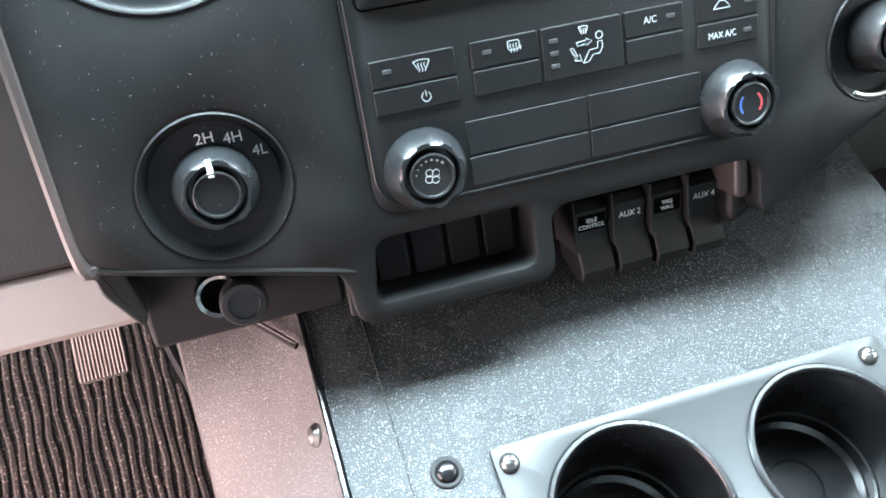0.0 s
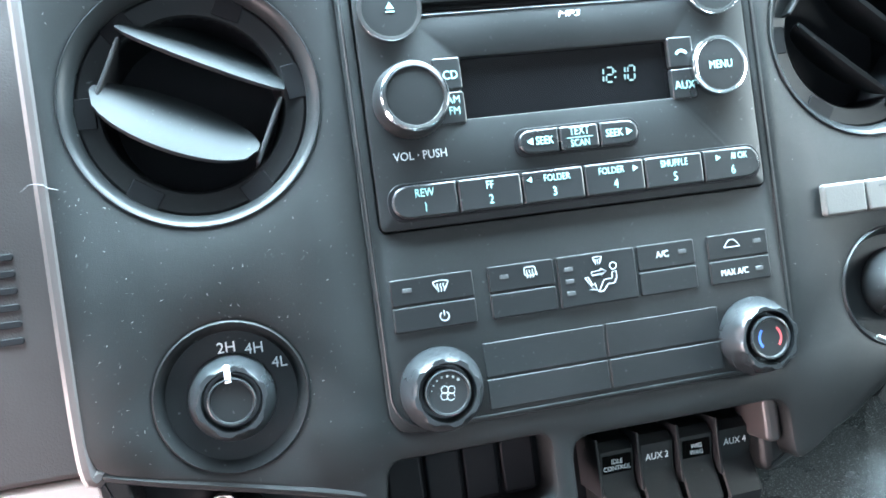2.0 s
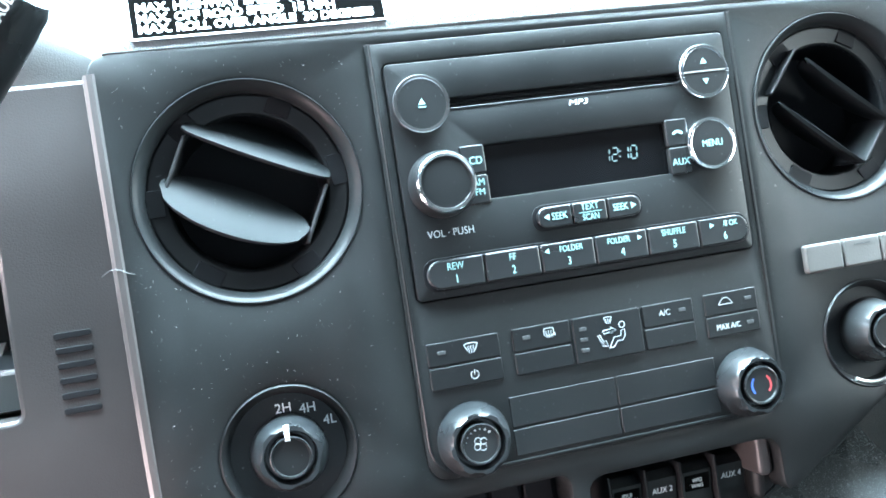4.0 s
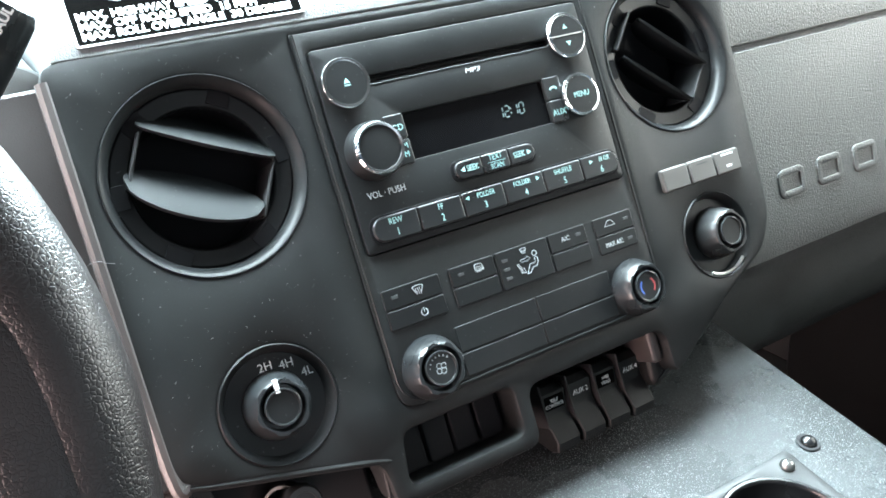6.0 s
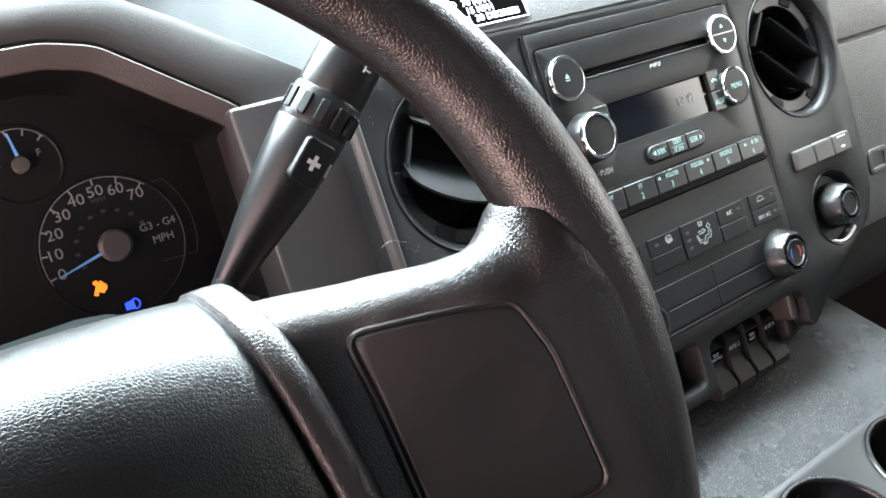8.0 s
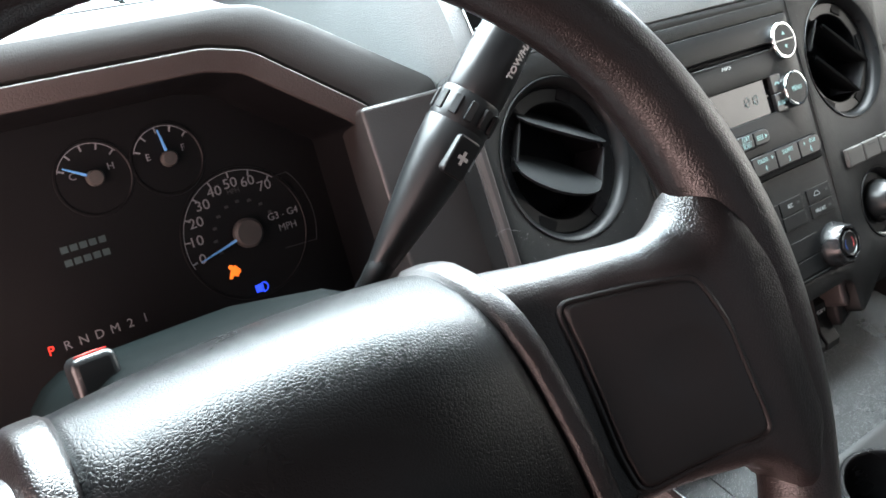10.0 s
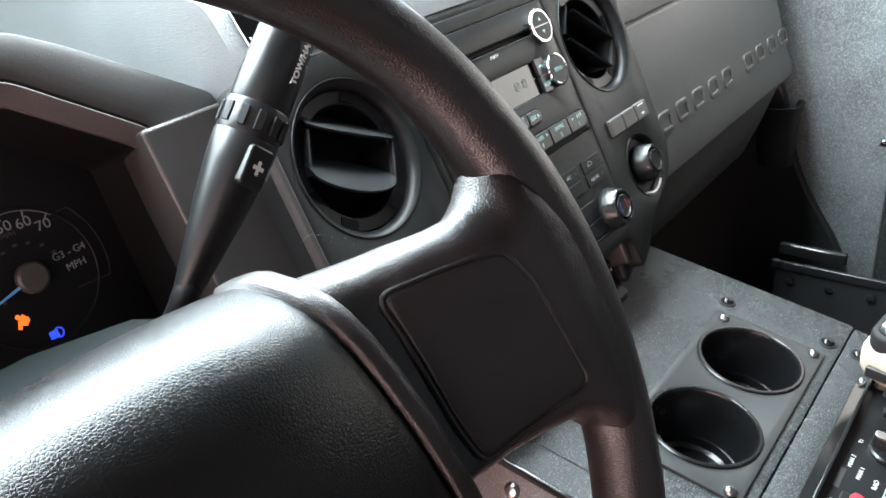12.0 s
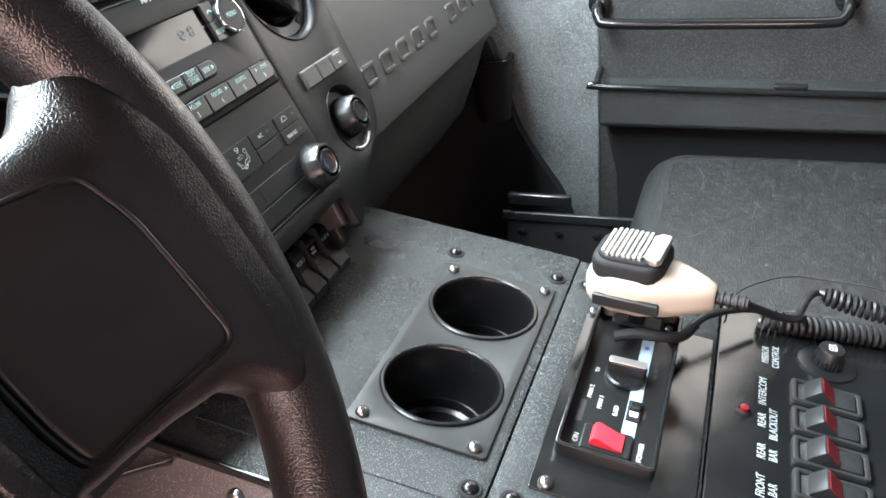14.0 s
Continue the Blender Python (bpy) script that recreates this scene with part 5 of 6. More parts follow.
# folded flange over the top left edge
part("edge_flange", slab(rr(0.0035, FRONT - END, 0.001, L_ - 0.0005, (FRONT + END) / 2), -0.006, 0.0016, 0.0012), PLATE, con, DECK)
part("front_strip", slab(rr(0.0018, 0.26, 0.0005, -0.1325, -0.01), -0.002, 0.0011, 0.0006), CONSOLE, con, DECK)


def screw(x, y, r, z=0.0, mat=STEEL, cross=True, washer=None):
    s = thing("bolt" if washer else "screw", DECK @ Vector((x, y, z)), "black domed bolt with washer" if washer else "small bright cross-head screw", "bolt" if washer else "screw",
              "console bolts" if washer else "console screws")
    if washer:
        part("washer", lathe([(r * 1.38, z + 0.0002), (r * 1.38, z + 0.0010), (r * 1.25, z + 0.0016), (r * 0.9, z + 0.0014)], 28, x, y), washer, s, DECK)
    h = part("head", lathe([(r, z + 0.0002), (r, z + 0.0014), (r * 0.93, z + 0.0028), (r * 0.75, z + 0.0042), (r * 0.45, z + 0.0052), (r * 0.002, z + 0.0055)], 28, x, y), mat, s, DECK)
    if cross:
        a = random.random() * 90
        bm = join(slab(rr(r * 0.9, r * 0.2, 0.0002), z + 0.003, z + 0.0056, 0.0002), slab(rr(r * 0.2, r * 0.9, 0.0002), z + 0.003, z + 0.00562, 0.0002))
        bm.transform(Matrix.Translation((x, y, 0)) @ Matrix.Rotation(radians(a), 4, "Z") @ Matrix.Translation((0, 0, 0)))
        part("cross_slot", bm, BLACK, h, DECK)
    return s


for x, y in ((0.1939, 0.0115), (-0.112, 0.009), (0.1940, -0.0997), (-0.117, -0.1015), (0.1948, -0.1315), (-0.1146, -0.133)):
    screw(x, y, 0.0068, 0.0, CUP, False, BLACK)
# side bolts on the flank
for k, y in enumerate((0.06, 0.005, -0.06)):
    s = thing("side_bolt", DECK @ Vector((L_ - 0.006, y, -0.02)), "bright bolt on the console flank", "bolt", "console flank bolts")
    bm = lathe([(0.0075, 0.0), (0.0075, 0.002), (0.005, 0.005), (0.0005, 0.006)], 24)
    bm.transform(Matrix.Translation((L_ - 0.0072, y, -0.021)) @ Matrix.Rotation(radians(-90 + 23), 4, "Y"))
    part("head", bm, STEEL, s, DECK)

# ---- cup holders ----
cupholder = thing("cup_holder", DECK @ Vector((0.04, -0.047, -0.08)), "black metal twin cup holder plate with round wells", "cup holder")
po = soft([(-0.086, 0.0145), (-0.086, -0.1040), (0.169, -0.1035), (0.169, 0.0145)], 0.004)
part("plate", sheet(po, [ring(0.0502, 48, *ring_l), ring(0.0502, 48, *ring_r)], 0.0004, 0.0034, 0.0010), CUP_PLATE, cupholder, DECK)
for c in (ring_l, ring_r):
    x, y = c
    well = part("cup", lathe([(0.0530, 0.0035), (0.0532, 0.0046), (0.0520, 0.0056), (0.0498, 0.0056), (0.0487, 0.0046), (0.0480, 0.002), (0.0470, -0.026), (0.0458, -0.052), (0.0440, -0.0525), (0.0435, -0.062),
                              (0.0400, -0.0650), (0.0330, -0.0650), (0.0320, -0.0630), (0.0180, -0.0630), (0.0170, -0.0650), (0.0005, -0.0650)], 56, x, y), CUP, cupholder, DECK)
for x, y in ((0.156, 0.002), (-0.0775, 0.0025), (0.1592, -0.0935), (-0.0787, -0.0925)):
    screw(x, y, 0.0058, 0.0034)

# ---- siren control head ----
sir = thing("siren_control", DECK @ Vector((0.048, -0.188, -0.02)), "black siren control head with red power rocker", "siren control")
part("base_plate", slab(soft([(-0.098, -0.140), (-0.098, -0.262), (0.155, -0.262), (0.155, -0.140)], 0.003), 0.0003, 0.0022, 0.0008), PLATE, sir, DECK)
H = Matrix.Translation((0.048, -0.188, 0.012)) @ Matrix.Rotation(radians(-3), 4, "Y") @ Matrix.Translation((-0.048, 0.188, -0.012))
SM = DECK @ H
hx0, hx1, hy0, hy1 = -0.056, 0.148, -0.229, -0.150
cxm, cym = (hx0 + hx1) / 2, (hy0 + hy1) / 2
part("housing", sheet(rr(hx1 - hx0, hy1 - hy0, 0.004, cxm, cym), [rr(hx1 - hx0 - 0.007, hy1 - hy0 - 0.007, 0.003, cxm, cym)], -0.012, 0.0190, 0.0012), PLATE, sir, SM)
ZF = 0.0075
part("face", slab(rr(hx1 - hx0 - 0.006, hy1 - hy0 - 0.006, 0.003, cxm, cym), 0.0, ZF, 0.0004), RADIO, sir, SM)
part("strip", slab(rr(0.145, 0.0110, 0.001, 0.0500, -0.2030), ZF - 0.001, ZF + 0.0006, 0.0002), PALE_STRIP, sir, SM, "pale blue-grey strip")
kb = part("rotary_knob", join(lathe([(0.0180, ZF), (0.0180, ZF + 0.004), (0.0165, ZF + 0.0055), (0.0005, ZF + 0.0055)], 32, 0.054, -0.190),
                              turned(slab(rr(0.0095, 0.034, 0.003), ZF + 0.002, ZF + 0.0175, 0.002), Matrix.Translation((0.054, -0.190, 0)) @ Matrix.Rotation(radians(4), 4, "Z"))), GLOSSY, sir, SM)
bm = slab(rr(0.0080, 0.0330, 0.002), ZF + 0.0172, ZF + 0.0182, 0.0006)
bm.transform(Matrix.Translation((0.054, -0.190, 0)) @ Matrix.Rotation(radians(4), 4, "Z"))
part("knob_cap", bm, SILVER, kb, SM, "brushed silver cap")
sl = part("slide_switch", slab(rr(0.0235, 0.0115, 0.001, 0.013, -0.204), ZF, ZF + 0.0025, 0.0006), BLACK, sir, SM)
part("slide_grip", slab(rr(0.0080, 0.0085, 0.0008, 0.0175, -0.204), ZF, ZF + 0.0060, 0.0008), GLOSSY, sl, SM)
part("slide_window", slab(rr(0.0060, 0.0070, 0.0005, 0.0085, -0.204), ZF + 0.002, ZF + 0.0028, 0.0002), WHITE_INK, sl, SM)
part("rocker_frame", slab(rr(0.0270, 0.0400, 0.002, -0.0300, -0.1880), ZF, ZF + 0.0030, 0.0010), GLOSSY, sir, SM)
prof = [(-0.1750, ZF + 0.002), (-0.1750, ZF + 0.0060), (-0.1775, ZF + 0.0105), (-0.1810, ZF + 0.0110), (-0.1960, ZF + 0.0052), (-0.2010, ZF + 0.0048), (-0.2010, ZF + 0.002)]
part("power_rocker", loft([[(x, y, z) for y, z in prof] for x in (-0.0395, -0.0208)]), RED, sir, SM, "bright red power rocker")
for txt, x, y, sz in (("ON", -0.0330, -0.1640, 0.0062), ("POWER", -0.0300, -0.2155, 0.0060), ("MAN 1", 0.0145, -0.1755, 0.0055), ("MAN 2", 0.0245, -0.1655, 0.0055), ("RAD", 0.0090, -0.1895, 0.0060), ("T1", 0.0540, -0.1660, 0.0050),
                      ("RAD  MIC VOL", 0.0730, -0.2150, 0.0038), ("MAIN", 0.0130, -0.2130, 0.0042)):
    part("mark", words(txt, sz, x, y, ZF + 0.0003), WHITE_INK if sz > 0.0045 else DIM_INK, sir, SM)
part("maker_bar", bar(-0.014, 0.012, -0.1645, -0.1595, ZF + 0.0002), DIM_INK, sir, SM, "plain grey bar in place of the maker's name")
for x, y in ((hx0 + 0.010, hy0 + 0.0105), (hx1 - 0.010, hy0 + 0.0105), (hx1 - 0.010, hy1 - 0.0105)):
    part("face_screw", lathe([(0.0035, ZF), (0.0034, ZF + 0.0012), (0.0015, ZF + 0.002), (0.0002, ZF + 0.002)], 20, x, y), STEEL, sir, SM)
part("indicator", lathe([(0.0022, ZF), (0.0020, ZF + 0.0016), (0.0003, ZF + 0.002)], 16, 0.1000, -0.2030), BLUE_INK, sir, SM)
screw(-0.0905, -0.1525, 0.0060, 0.0022)
screw(0.1480, -0.1455, 0.0050, 0.0022)

# ---- switch plate: mirror knob, lamp and rockers ----
mk = thing("mirror_control_knob", DECK @ Vector((0.167, -0.364, 0)), "black ribbed mirror control knob", "knob")
part("flange", lathe([(0.0270, -0.0005), (0.0265, 0.0012), (0.0220, 0.0020), (0.0145, 0.0016), (0.0140, 0.0005)], 40, 0.167, -0.366), GLOSSY, mk, DECK)
part("cap", lathe([(0.0132, 0.0), (0.0132, 0.0105), (0.0122, 0.0125), (0.0122, 0.0170), (0.0110, 0.0190), (0.0005, 0.0192)], 36, 0.167, -0.366), GLOSSY, mk, DECK)
part("symbol", turned(join(stroke([(-0.004, -0.003), (-0.004, 0.003), (0.004, 0.003), (0.004, -0.003), (-0.004, -0.003)], 0.0012, 0.0193), stroke([(-0.002, 0), (0.002, 0)], 0.001, 0.0193), stroke([(0, -0.002), (0, 0.002)], 0.001, 0.0193),
                           stroke([(0.004, 0.0), (0.0065, -0.003)], 0.0012, 0.0193)), Matrix.Translation((0.167, -0.366, 0))), WHITE_INK, mk, DECK)
for i in range(24):
    a = 2 * math.pi * i / 24
    bm = slab(rr(0.0012, 0.0014, 0.0003), 0.001, 0.0100, 0.0004)
    bm.transform(Matrix.Translation((0.167 + 0.0134 * math.cos(a), -0.366 + 0.0134 * math.sin(a), 0)))
    part("rib", bm, GLOSSY, mk, DECK)
lamp = thing("indicator_lamp", DECK @ Vector((0.0635, -0.2930, 0)), "small dark red indicator lamp in a black ring", "indicator lamp")
part("ring", lathe([(0.0062, -0.0005), (0.0060, 0.0015), (0.0048, 0.0022), (0.0045, 0.0)], 24, 0.0635, -0.2930), BLACK, lamp, DECK)
part("lens", lathe([(0.0036, 0.0), (0.0036, 0.0036), (0.0036, 0.0052), (0.0004, 0.0058)], 24, 0.0635, -0.2930), MID_RED, lamp, DECK)
NAMES = (("INTERCOM", ""), ("REAR", "BLACKOUT"), ("REAR", "BAR"), ("FRONT", "BAR"), ("", ""))


def rocker_switch(x):
    y = -0.3625
    s = thing("rocker_switch", DECK @ Vector((x, y, 0)), "black rocker switch with a dark red lens", "rocker switch", "console rocker switches")
    part("frame", sheet(rr(0.0325, 0.0600, 0.004, x, y), [rr(0.0245, 0.050, 0.002, x, y)], -0.0005, 0.0042, 0.0014), SWITCH_GREY, s, DECK)
    part("well", slab(rr(0.0245, 0.050, 0.002, x, y), -0.002, 0.0012, 0.0003), BLACK, s, DECK)
    prof = [(0.0238, 0.001), (0.0238, 0.0022), (0.0205, 0.0026), (0.0188, 0.0034), (0.0182, 0.0062), (0.0084, 0.0154), (0.0070, 0.0154), (-0.0056, 0.0048), (-0.0222, 0.0054), (-0.0236, 0.0046), (-0.0236, 0.001)]
    w = 0.0228
    part("rocker", loft([[(x + sx * w / 2, y + (a * (0.97 if abs(sx) == 1 else 1)), b - (0.0007 if abs(sx) == 1 else 0)) for a, b in prof] for sx in (-1, -0.9, 0.9, 1)]), SWITCH_GREY, s, DECK)
    lens = [(0.0064, 0.0146), (-0.0050, 0.0052), (-0.0056, 0.0058), (0.0059, 0.0153)]
    part("lens", loft([[(x + sx * w * 0.46, y + a, b) for a, b in lens] for sx in (-1, 1)]), MID_RED, s, DECK)


for i, (a, b) in enumerate(NAMES):
    x = 0.1105 - 0.0398 * i
    rocker_switch(x)
    if a:
        t = thing("printed_label", DECK @ Vector((x, -0.313, 0)), "white printed switch lettering on the console", "lettering", "console lettering")
        lx = x - 0.012 + (0.0 if i else 0.001)
        part("line", words(a, 0.0098, lx, -0.3090, -0.0003, wide=0.80, shear=0.12), PALE_INK, t, DECK)
        if b:
            part("line", words(b, 0.0098, lx - 0.002, -0.3185, -0.0003, wide=0.80, shear=0.12), PALE_INK, t, DECK)
t = thing("printed_label", DECK @ Vector((0.157, -0.313, 0)), "white printed mirror control lettering on the console", "lettering", "console lettering")
part("line", words("MIRROR", 0.0092, 0.157, -0.3105, -0.0003, wide=0.80, shear=0.12), PALE_INK, t, DECK)
part("line", words("CONTROL", 0.0092, 0.157, -0.3200, -0.0003, wide=0.80, shear=0.12), PALE_INK, t, DECK)

# ---- microphone on its clip ----
mic = thing("handheld_microphone", (0.115, -0.335, 0.52), "ivory handheld radio microphone with chrome grille", "microphone")
axis = Vector((0.017, 0.107, 0.004)).normalized()
upv = Vector((-0.06, 0.0, 1.0))
upv = (upv - axis * upv.dot(axis)).normalized()
sd = axis.cross(upv)
MIC = Matrix(((sd.x, axis.x, upv.x, 0.1220), (sd.y, axis.y, upv.y, -0.3400), (sd.z, axis.z, upv.z, 0.5620), (0, 0, 0, 1)))
loops = []
for y, w, h, dz in ((0.0560, 0.030, 0.018, 0.001), (0.0535, 0.044, 0.030, 0.001), (0.046, 0.056, 0.040, 0.0), (0.030, 0.064, 0.046, 0.0), (0.005, 0.064, 0.046, 0.0), (-0.020, 0.052, 0.042, 0.0), (-0.042, 0.034, 0.032, 0.0), (-0.056, 0.022, 0.022, 0.0), (-0.058, 0.017, 0.017, 0.0)):
    loops.append([(x, y, z + dz) for x, z in rr(w, h, min(w, h) * 0.36, 0, 0, 5)])
part("body", loft(loops), IVORY, mic, MIC, "ivory plastic body")
part("grille_base", slab(rr(0.058, 0.066, 0.016, 0.002, 0.018), 0.014, 0.0325, 0.005), BLACK, mic, MIC)
part("grille_plate", slab(rr(0.050, 0.056, 0.014, 0.002, 0.018), 0.030, 0.0365, 0.003), BLACK, mic, MIC)
for i in range(9):
    y = 0.040 - 0.0048 * i
    w = 0.046 if 0 < i < 8 else 0.038
    part("grille_slat", slab(rr(w, 0.0036, 0.0012, 0.002, y), 0.034, 0.0395, 0.0010), SILVER, mic, MIC)
part("grille_badge", slab(rr(0.046, 0.013, 0.005, 0.002, -0.0055), 0.034, 0.0396, 0.0012), SILVER, mic, MIC)
bm = slab(rr(0.060, 0.0115, 0.002), -0.001, 0.0030, 0.0012)
bm.transform(Matrix.Translation((-0.0318, 0.014, -0.004)) @ Matrix.Rotation(radians(-90), 4, "Y") @ Matrix.Rotation(radians(90), 4, "Z"))
part("talk_button", bm, RUBBER, mic, MIC, "long black push-to-talk bar")
rib = []
for i in range(10):
    rib += [(0.0068 if i % 2 == 0 else 0.0056, -0.056 - 0.0030 * i), (0.0068 if i % 2 == 0 else 0.0056, -0.0583 - 0.0030 * i)]
bm = loft([[(q * math.cos(2 * math.pi * k / 16), y, q * math.sin(2 * math.pi * k / 16)) for k in range(16)] for q, y in rib])
part("strain_relief", bm, RUBBER, mic, MIC)
clip = thing("microphone_clip", DECK @ Vector((0.14, -0.18, 0.01)), "steel microphone hanger clip screwed to the console", "microphone clip")
part("bracket", join(box(0.118, 0.140, -0.212, -0.166, 0.0175, 0.0205), box(0.120, 0.138, -0.195, -0.180, 0.018, 0.048)), BLACK, clip, DECK)
part("steel_tongue", box(0.128, 0.158, -0.170, -0.156, 0.017, 0.026), STEEL, clip, DECK)
part("hook_bar", tube(curve_points([(0.090, -0.172, 0.022), (0.094, -0.190, 0.028), (0.098, -0.212, 0.029), (0.112, -0.230, 0.026), (0.140, -0.240, 0.024)], 6), 0.0050, 10), BLACK, clip, DECK)


def coil(points, r, wire, pitch):
    path = curve_points(points, 40)
    out, run, side_v = [], 0.0, None
    for i in range(len(path) - 1):
        a, b = path[i], path[i + 1]
        d = (b - a)
        if side_v is None:
            side_v = d.orthogonal().normalized()
        side_v = (side_v - d.normalized() * side_v.dot(d.normalized())).normalized()
        u2 = d.normalized().cross(side_v)
        steps = max(2, int(d.length / pitch * 12))
        for k in range(steps):
            s = run + d.length * k / steps
            an = 2 * math.pi * s / pitch
            out.append(a + d * (k / steps) + (side_v * math.cos(an) + u2 * math.sin(an)) * r)
        run += d.length
    return tube(out, wire, 7)


tail = MIC @ Vector((0, -0.085, 0))
cord = thing("coiled_cord", (0.15, -0.45, 0.49), "black coiled rubber microphone cord on the console", "cord")
part("lead", tube(curve_points([MIC @ Vector((0, -0.080, 0)), (0.140, -0.448, 0.530), (0.178, -0.468, 0.505), (0.209, -0.4735, 0.4925), (0.240, -0.482, 0.492), (0.256, -0.491, 0.490), (0.2536, -0.4990, 0.490)], 8), 0.0040, 10), RUBBER, cord)
part("coil", coil([(0.2536, -0.4970, 0.4890), (0.2483, -0.529, 0.4820), (0.2464, -0.561, 0.4760), (0.244, -0.62, 0.463), (0.235, -0.72, 0.445)], 0.0080, 0.0026, 0.0062), RUBBER, cord)
part("coil", coil([(0.2025, -0.439, 0.4875), (0.2041, -0.469, 0.4815), (0.2111, -0.501, 0.4755), (0.2200, -0.545, 0.4670), (0.226, -0.60, 0.457), (0.22, -0.72, 0.434)], 0.0086, 0.0028, 0.0064), RUBBER, cord)
part("tail", tube(curve_points([(0.2025, -0.439, 0.4950), (0.183, -0.418, 0.506), (0.152, -0.392, 0.516), (0.128, -0.374, 0.514), (0.122, -0.360, 0.505)], 8), 0.0032, 8), RUBBER, cord)
wire = thing("thin_wire", (0.2, -0.45, 0.51), "thin black loose wire over the seat edge", "wire")
part("wire", tube(curve_points([(0.158, -0.405, 0.505), (0.190, -0.414, 0.520), (0.222, -0.455, 0.524), (0.226, -0.50, 0.522), (0.219, -0.554, 0.518), (0.20, -0.62, 0.49)], 8), 0.0010, 6), RUBBER, wire)


# ---- passenger side ----
seat = thing("passenger_seat", (0.56, -0.6, 0.0), "black vinyl passenger seat cushion, creased", "seat")
o = rr(0.54, 0.67, 0.075, 0.550, -0.590, 7)
loops = [at_z(inset(o, 0.03), 0.20), at_z(inset(o, 0.004), 0.24), at_z(o, 0.30)]
for k in range(6):
    a = radians(90 * k / 5)
    loops.append(at_z(inset(o, 0.05 * (1 - math.cos(a))), 0.355 + 0.065 * math.sin(a)))
cush = loft(loops)
part("cushion", cush, SEAT, seat)
rng = random.Random(8)
for k in range(30):
    x, y, a = rng.uniform(0.34, 0.76), rng.uniform(-0.70, -0.33), rng.uniform(-60, -15)
    ln = rng.choice((0.018, 0.025, 0.035, 0.05, 0.09))
    pts = [(x + ln * q * math.cos(radians(a + 25 * q)), y + ln * q * math.sin(radians(a + 25 * q)), 0.4198) for q in (0, 0.33, 0.66, 1)]
    part("scuff", tube(pts, 0.0004, 5, rs=[0.0002, 0.0006, 0.0005, 0.0002]), SCUFF, seat, FLAT, "pale scuff mark")
part("backrest", box(0.29, 0.84, -1.02, -0.90, 0.36, 1.05, 0.05), SEAT, seat)
part("base", box(0.33, 0.80, -0.88, -0.33, 0.10, 0.22, 0.01), BLACK, seat)
rail = thing("seat_rail", (0.6, -0.2, 0.33), "grey steel seat rail in the footwell", "rail")
part("rail", box(0.612, 0.620, -0.31, -0.055, 0.366, 0.379, 0.002), GUNMETAL, rail, label="worn grey steel")
part("bracket", box(0.612, 0.624, -0.165, -0.065, 0.393, 0.410, 0.003), PLATE, rail)
part("web", box(0.617, 0.623, -0.31, -0.06, 0.0, 0.366, 0.002), BLACK, rail)
for y in (-0.085, -0.145, -0.205):
    bm = lathe([(0.0075, 0.0), (0.0070, 0.003), (0.004, 0.0045), (0.0004, 0.0045)], 16)
    bm.transform(Matrix.Translation((0.617, y, 0.345)) @ Matrix.Rotation(radians(-90), 4, "Y"))
    part("bolt_head", bm, GUNMETAL, rail)

door = thing("passenger_door", (DOOR_X, -0.4, 0.2), "grey grained passenger door trim with grab bar and pocket", "door")
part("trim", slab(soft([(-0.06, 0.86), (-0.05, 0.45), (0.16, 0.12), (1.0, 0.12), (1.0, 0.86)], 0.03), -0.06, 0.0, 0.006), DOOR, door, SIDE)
part("front_post", box(-0.06, 0.160, 0.12, 0.86, -0.03, 0.004, 0.004), POST_LIT, door, SIDE)
part("grab_bar", tube(curve_points([(0.162, 0.637, 0.0), (0.160, 0.633, 0.024), (0.166, 0.620, 0.040), (0.19, 0.613, 0.046), (0.36, 0.612, 0.046), (0.51, 0.613, 0.046), (0.536, 0.619, 0.040), (0.542, 0.632, 0.024), (0.540, 0.636, 0.0)], 8), 0.0088, 12),
     PLATE, door, SIDE, "thick dark tubular grab bar")
for u in (0.161, 0.541):
    part("bar_mount", lathe([(0.019, 0.0), (0.018, 0.010), (0.012, 0.014), (0.001, 0.014)], 24, u, 0.637), PLATE, door, SIDE)
# Black sheet on the lower door stands in for shade below the pocket.
part("pocket_shade_sheet", slab(soft([(0.168, 0.434), (0.190, 0.33), (0.200, 0.14), (0.99, 0.14), (0.99, 0.434)], 0.008), -0.02, 0.0035, 0.003), BLACK, door, SIDE, "black sheet standing in for the shade under the pocket")
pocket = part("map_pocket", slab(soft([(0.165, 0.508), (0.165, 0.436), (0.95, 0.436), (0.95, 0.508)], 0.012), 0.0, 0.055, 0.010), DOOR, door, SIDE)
part("pocket_rim", tube(curve_points([(0.166, 0.530, 0.02), (0.166, 0.516, 0.056), (0.178, 0.511, 0.060), (0.5, 0.506, 0.060), (0.95, 0.502, 0.060)], 8), 0.006, 10), PLATE, pocket, SIDE)
part("pocket_catch", box(0.445, 0.495, 0.511, 0.519, 0.052, 0.064, 0.002), PLATE, pocket, SIDE)
cupd = thing("door_cup_holder", SIDE @ Vector((-0.015, 0.49, 0.04)), "dark round cup holder at the door front", "cup holder")
bm = lathe([(0.030, 0.440), (0.034, 0.480), (0.038, 0.540), (0.0415, 0.546), (0.0415, 0.552), (0.037, 0.554), (0.034, 0.546), (0.028, 0.480)], 36)
bm.transform(Matrix.Translation((DOOR_X - 0.030, 0.027, 0)))
cup = part("cup", bm, RUBBER, cupd)
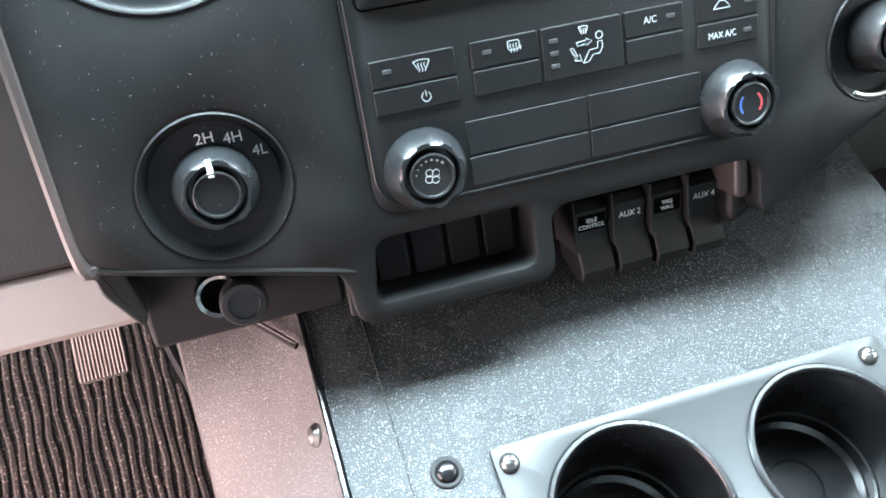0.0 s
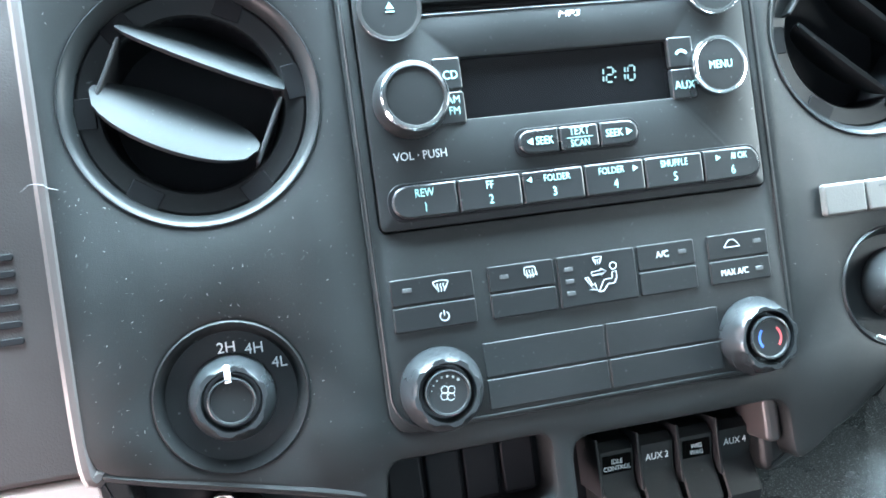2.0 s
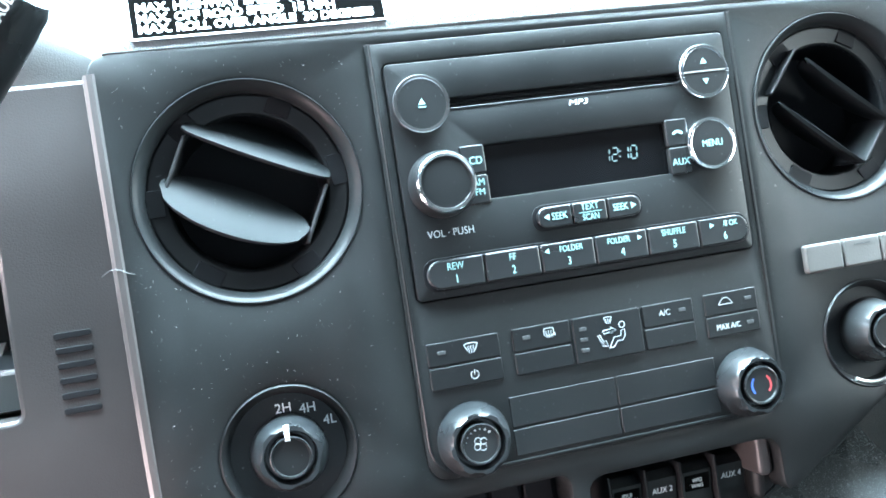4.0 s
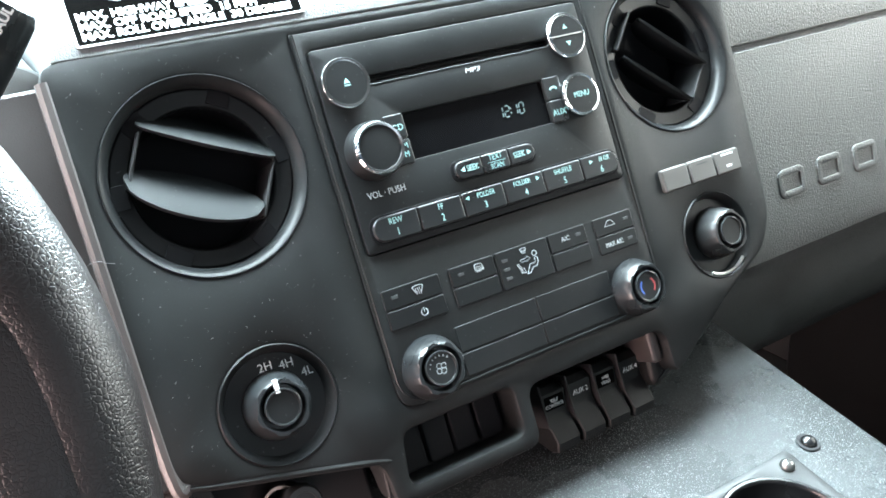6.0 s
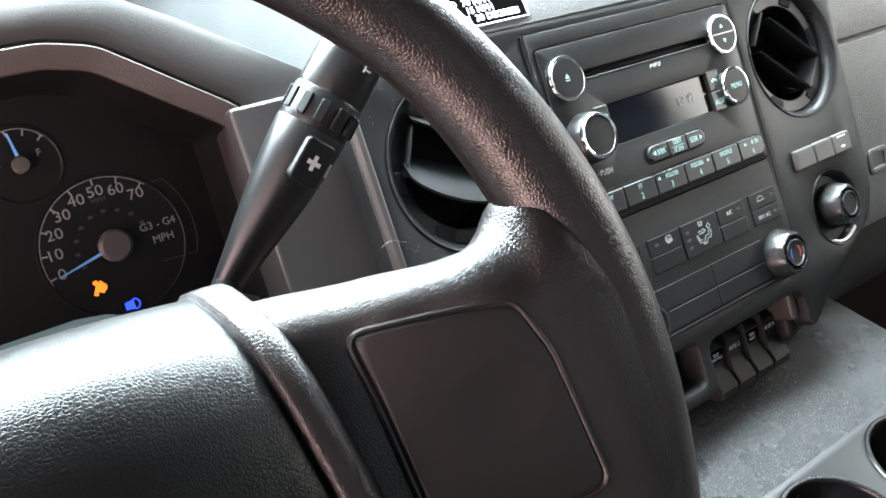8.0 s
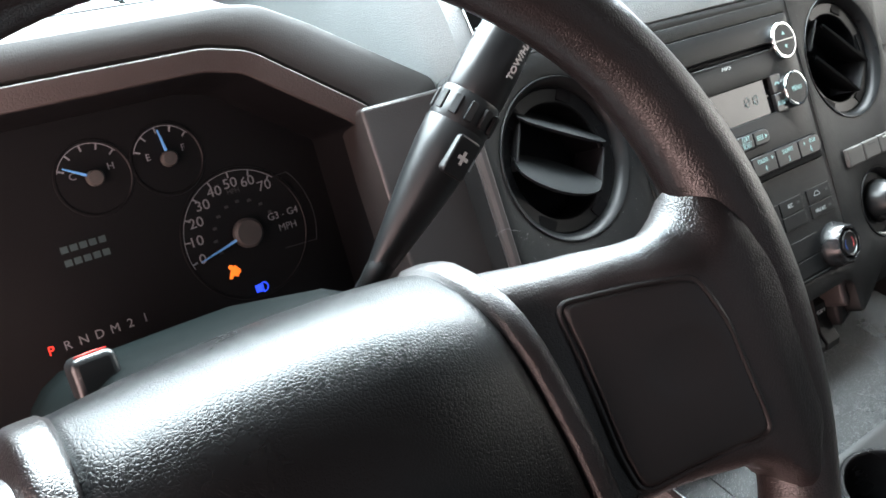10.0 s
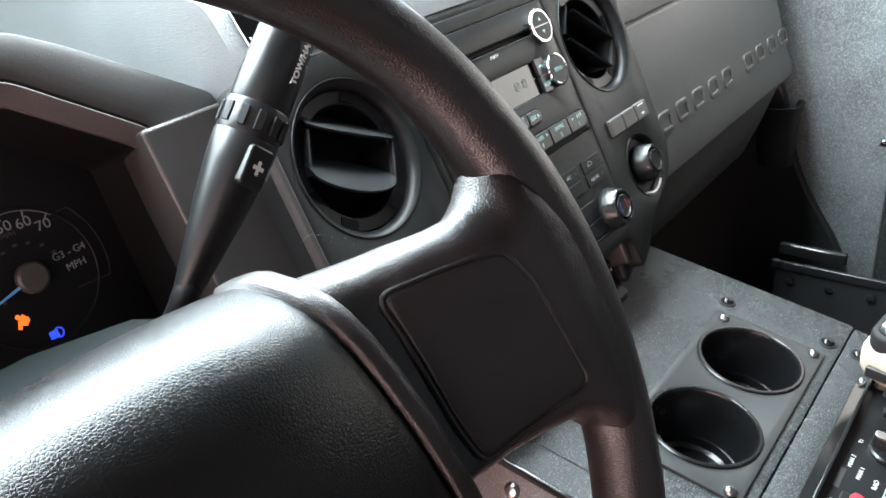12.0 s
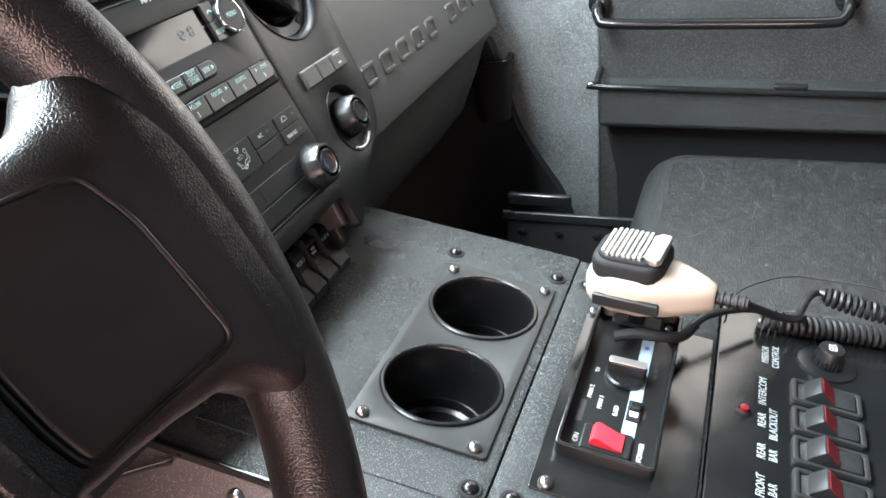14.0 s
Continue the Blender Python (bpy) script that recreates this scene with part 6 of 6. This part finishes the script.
part("rim", turned(tube([(x, y, 0.552) for x, y in ring(0.0398, 36)], 0.0026, 8, True), Matrix.Translation((DOOR_X - 0.030, 0.027, 0))), PLATE, cup, FLAT, "glossy rolled rim")
# Curved dark sheet added in place of the darkness at the footwell's front.
dark_sheet = thing("footwell_dark_sheet", (DOOR_X - 0.02, 0.1, 0.2), "curved dark sheet standing in for the footwell's darkness", "trim panel")
part("panel", slab(soft([(-0.40, 0.60), (-0.03, 0.60), (-0.008, 0.50), (0.014, 0.42), (0.055, 0.35), (0.100, 0.285), (0.125, 0.20), (0.145, 0.02), (-0.40, 0.02)][::-1], 0.05, 6), -0.02, 0.018, 0.006), CUP_PLATE, dark_sheet, SIDE)

# ---- driver footwell ----
fm = thing("floor_mat", (-0.42, 0.1, 0.12), "ribbed brown-black carpet floor mat", "floor mat")
slope = lean((0, 0.12, 0.2), 55.0)
part("backing", slab(soft([(-0.90, 0.27), (-0.90, -0.45), (-0.27, -0.45), (-0.27, 0.02), (-0.330, 0.27)], 0.01), -0.012, 0.0, 0.004), MAT, fm, slope)
rng = random.Random(4)
ribs = []
for i in range(62):
    x = -0.89 + 0.0098 * i
    top_y = 0.265 if x < -0.335 else 0.265 - (x + 0.335) * 3.8
    pts = [(x + 0.0012 * math.sin(k * 1.7 + i) + rng.uniform(-0.0008, 0.0008), top_y - 0.68 * k / 30, 0.0012) for k in range(31)]
    ribs.append(tube(pts, 0.0036, 6, rs=[0.0036 * rng.uniform(0.75, 1.15) for _ in pts]))
tagged(part("ribs", join(*ribs), MAT, fm, slope, "raised carpet ribs"), kind="stuff")
part("heel_patch", slab(rr(0.050, 0.052, 0.006, -0.3600, 0.151), 0.0, 0.0060, 0.002), KNEE, fm, slope, "ribbed rubber heel patch")
for i in range(13):
    part("patch_rib", slab(rr(0.0020, 0.048, 0.0009, -0.3822 + 0.0037 * i, 0.151), 0.004, 0.0078, 0.0008), LOWER, fm, slope)
part("edge_binding", tube([(-0.328, 0.27, 0.001), (-0.303, 0.172, 0.001), (-0.282, 0.091, 0.001), (-0.271, 0.029, 0.001), (-0.274, -0.02, 0.001), (-0.28, -0.45, 0.001)], 0.0055, 8), BLACK, fm, slope)
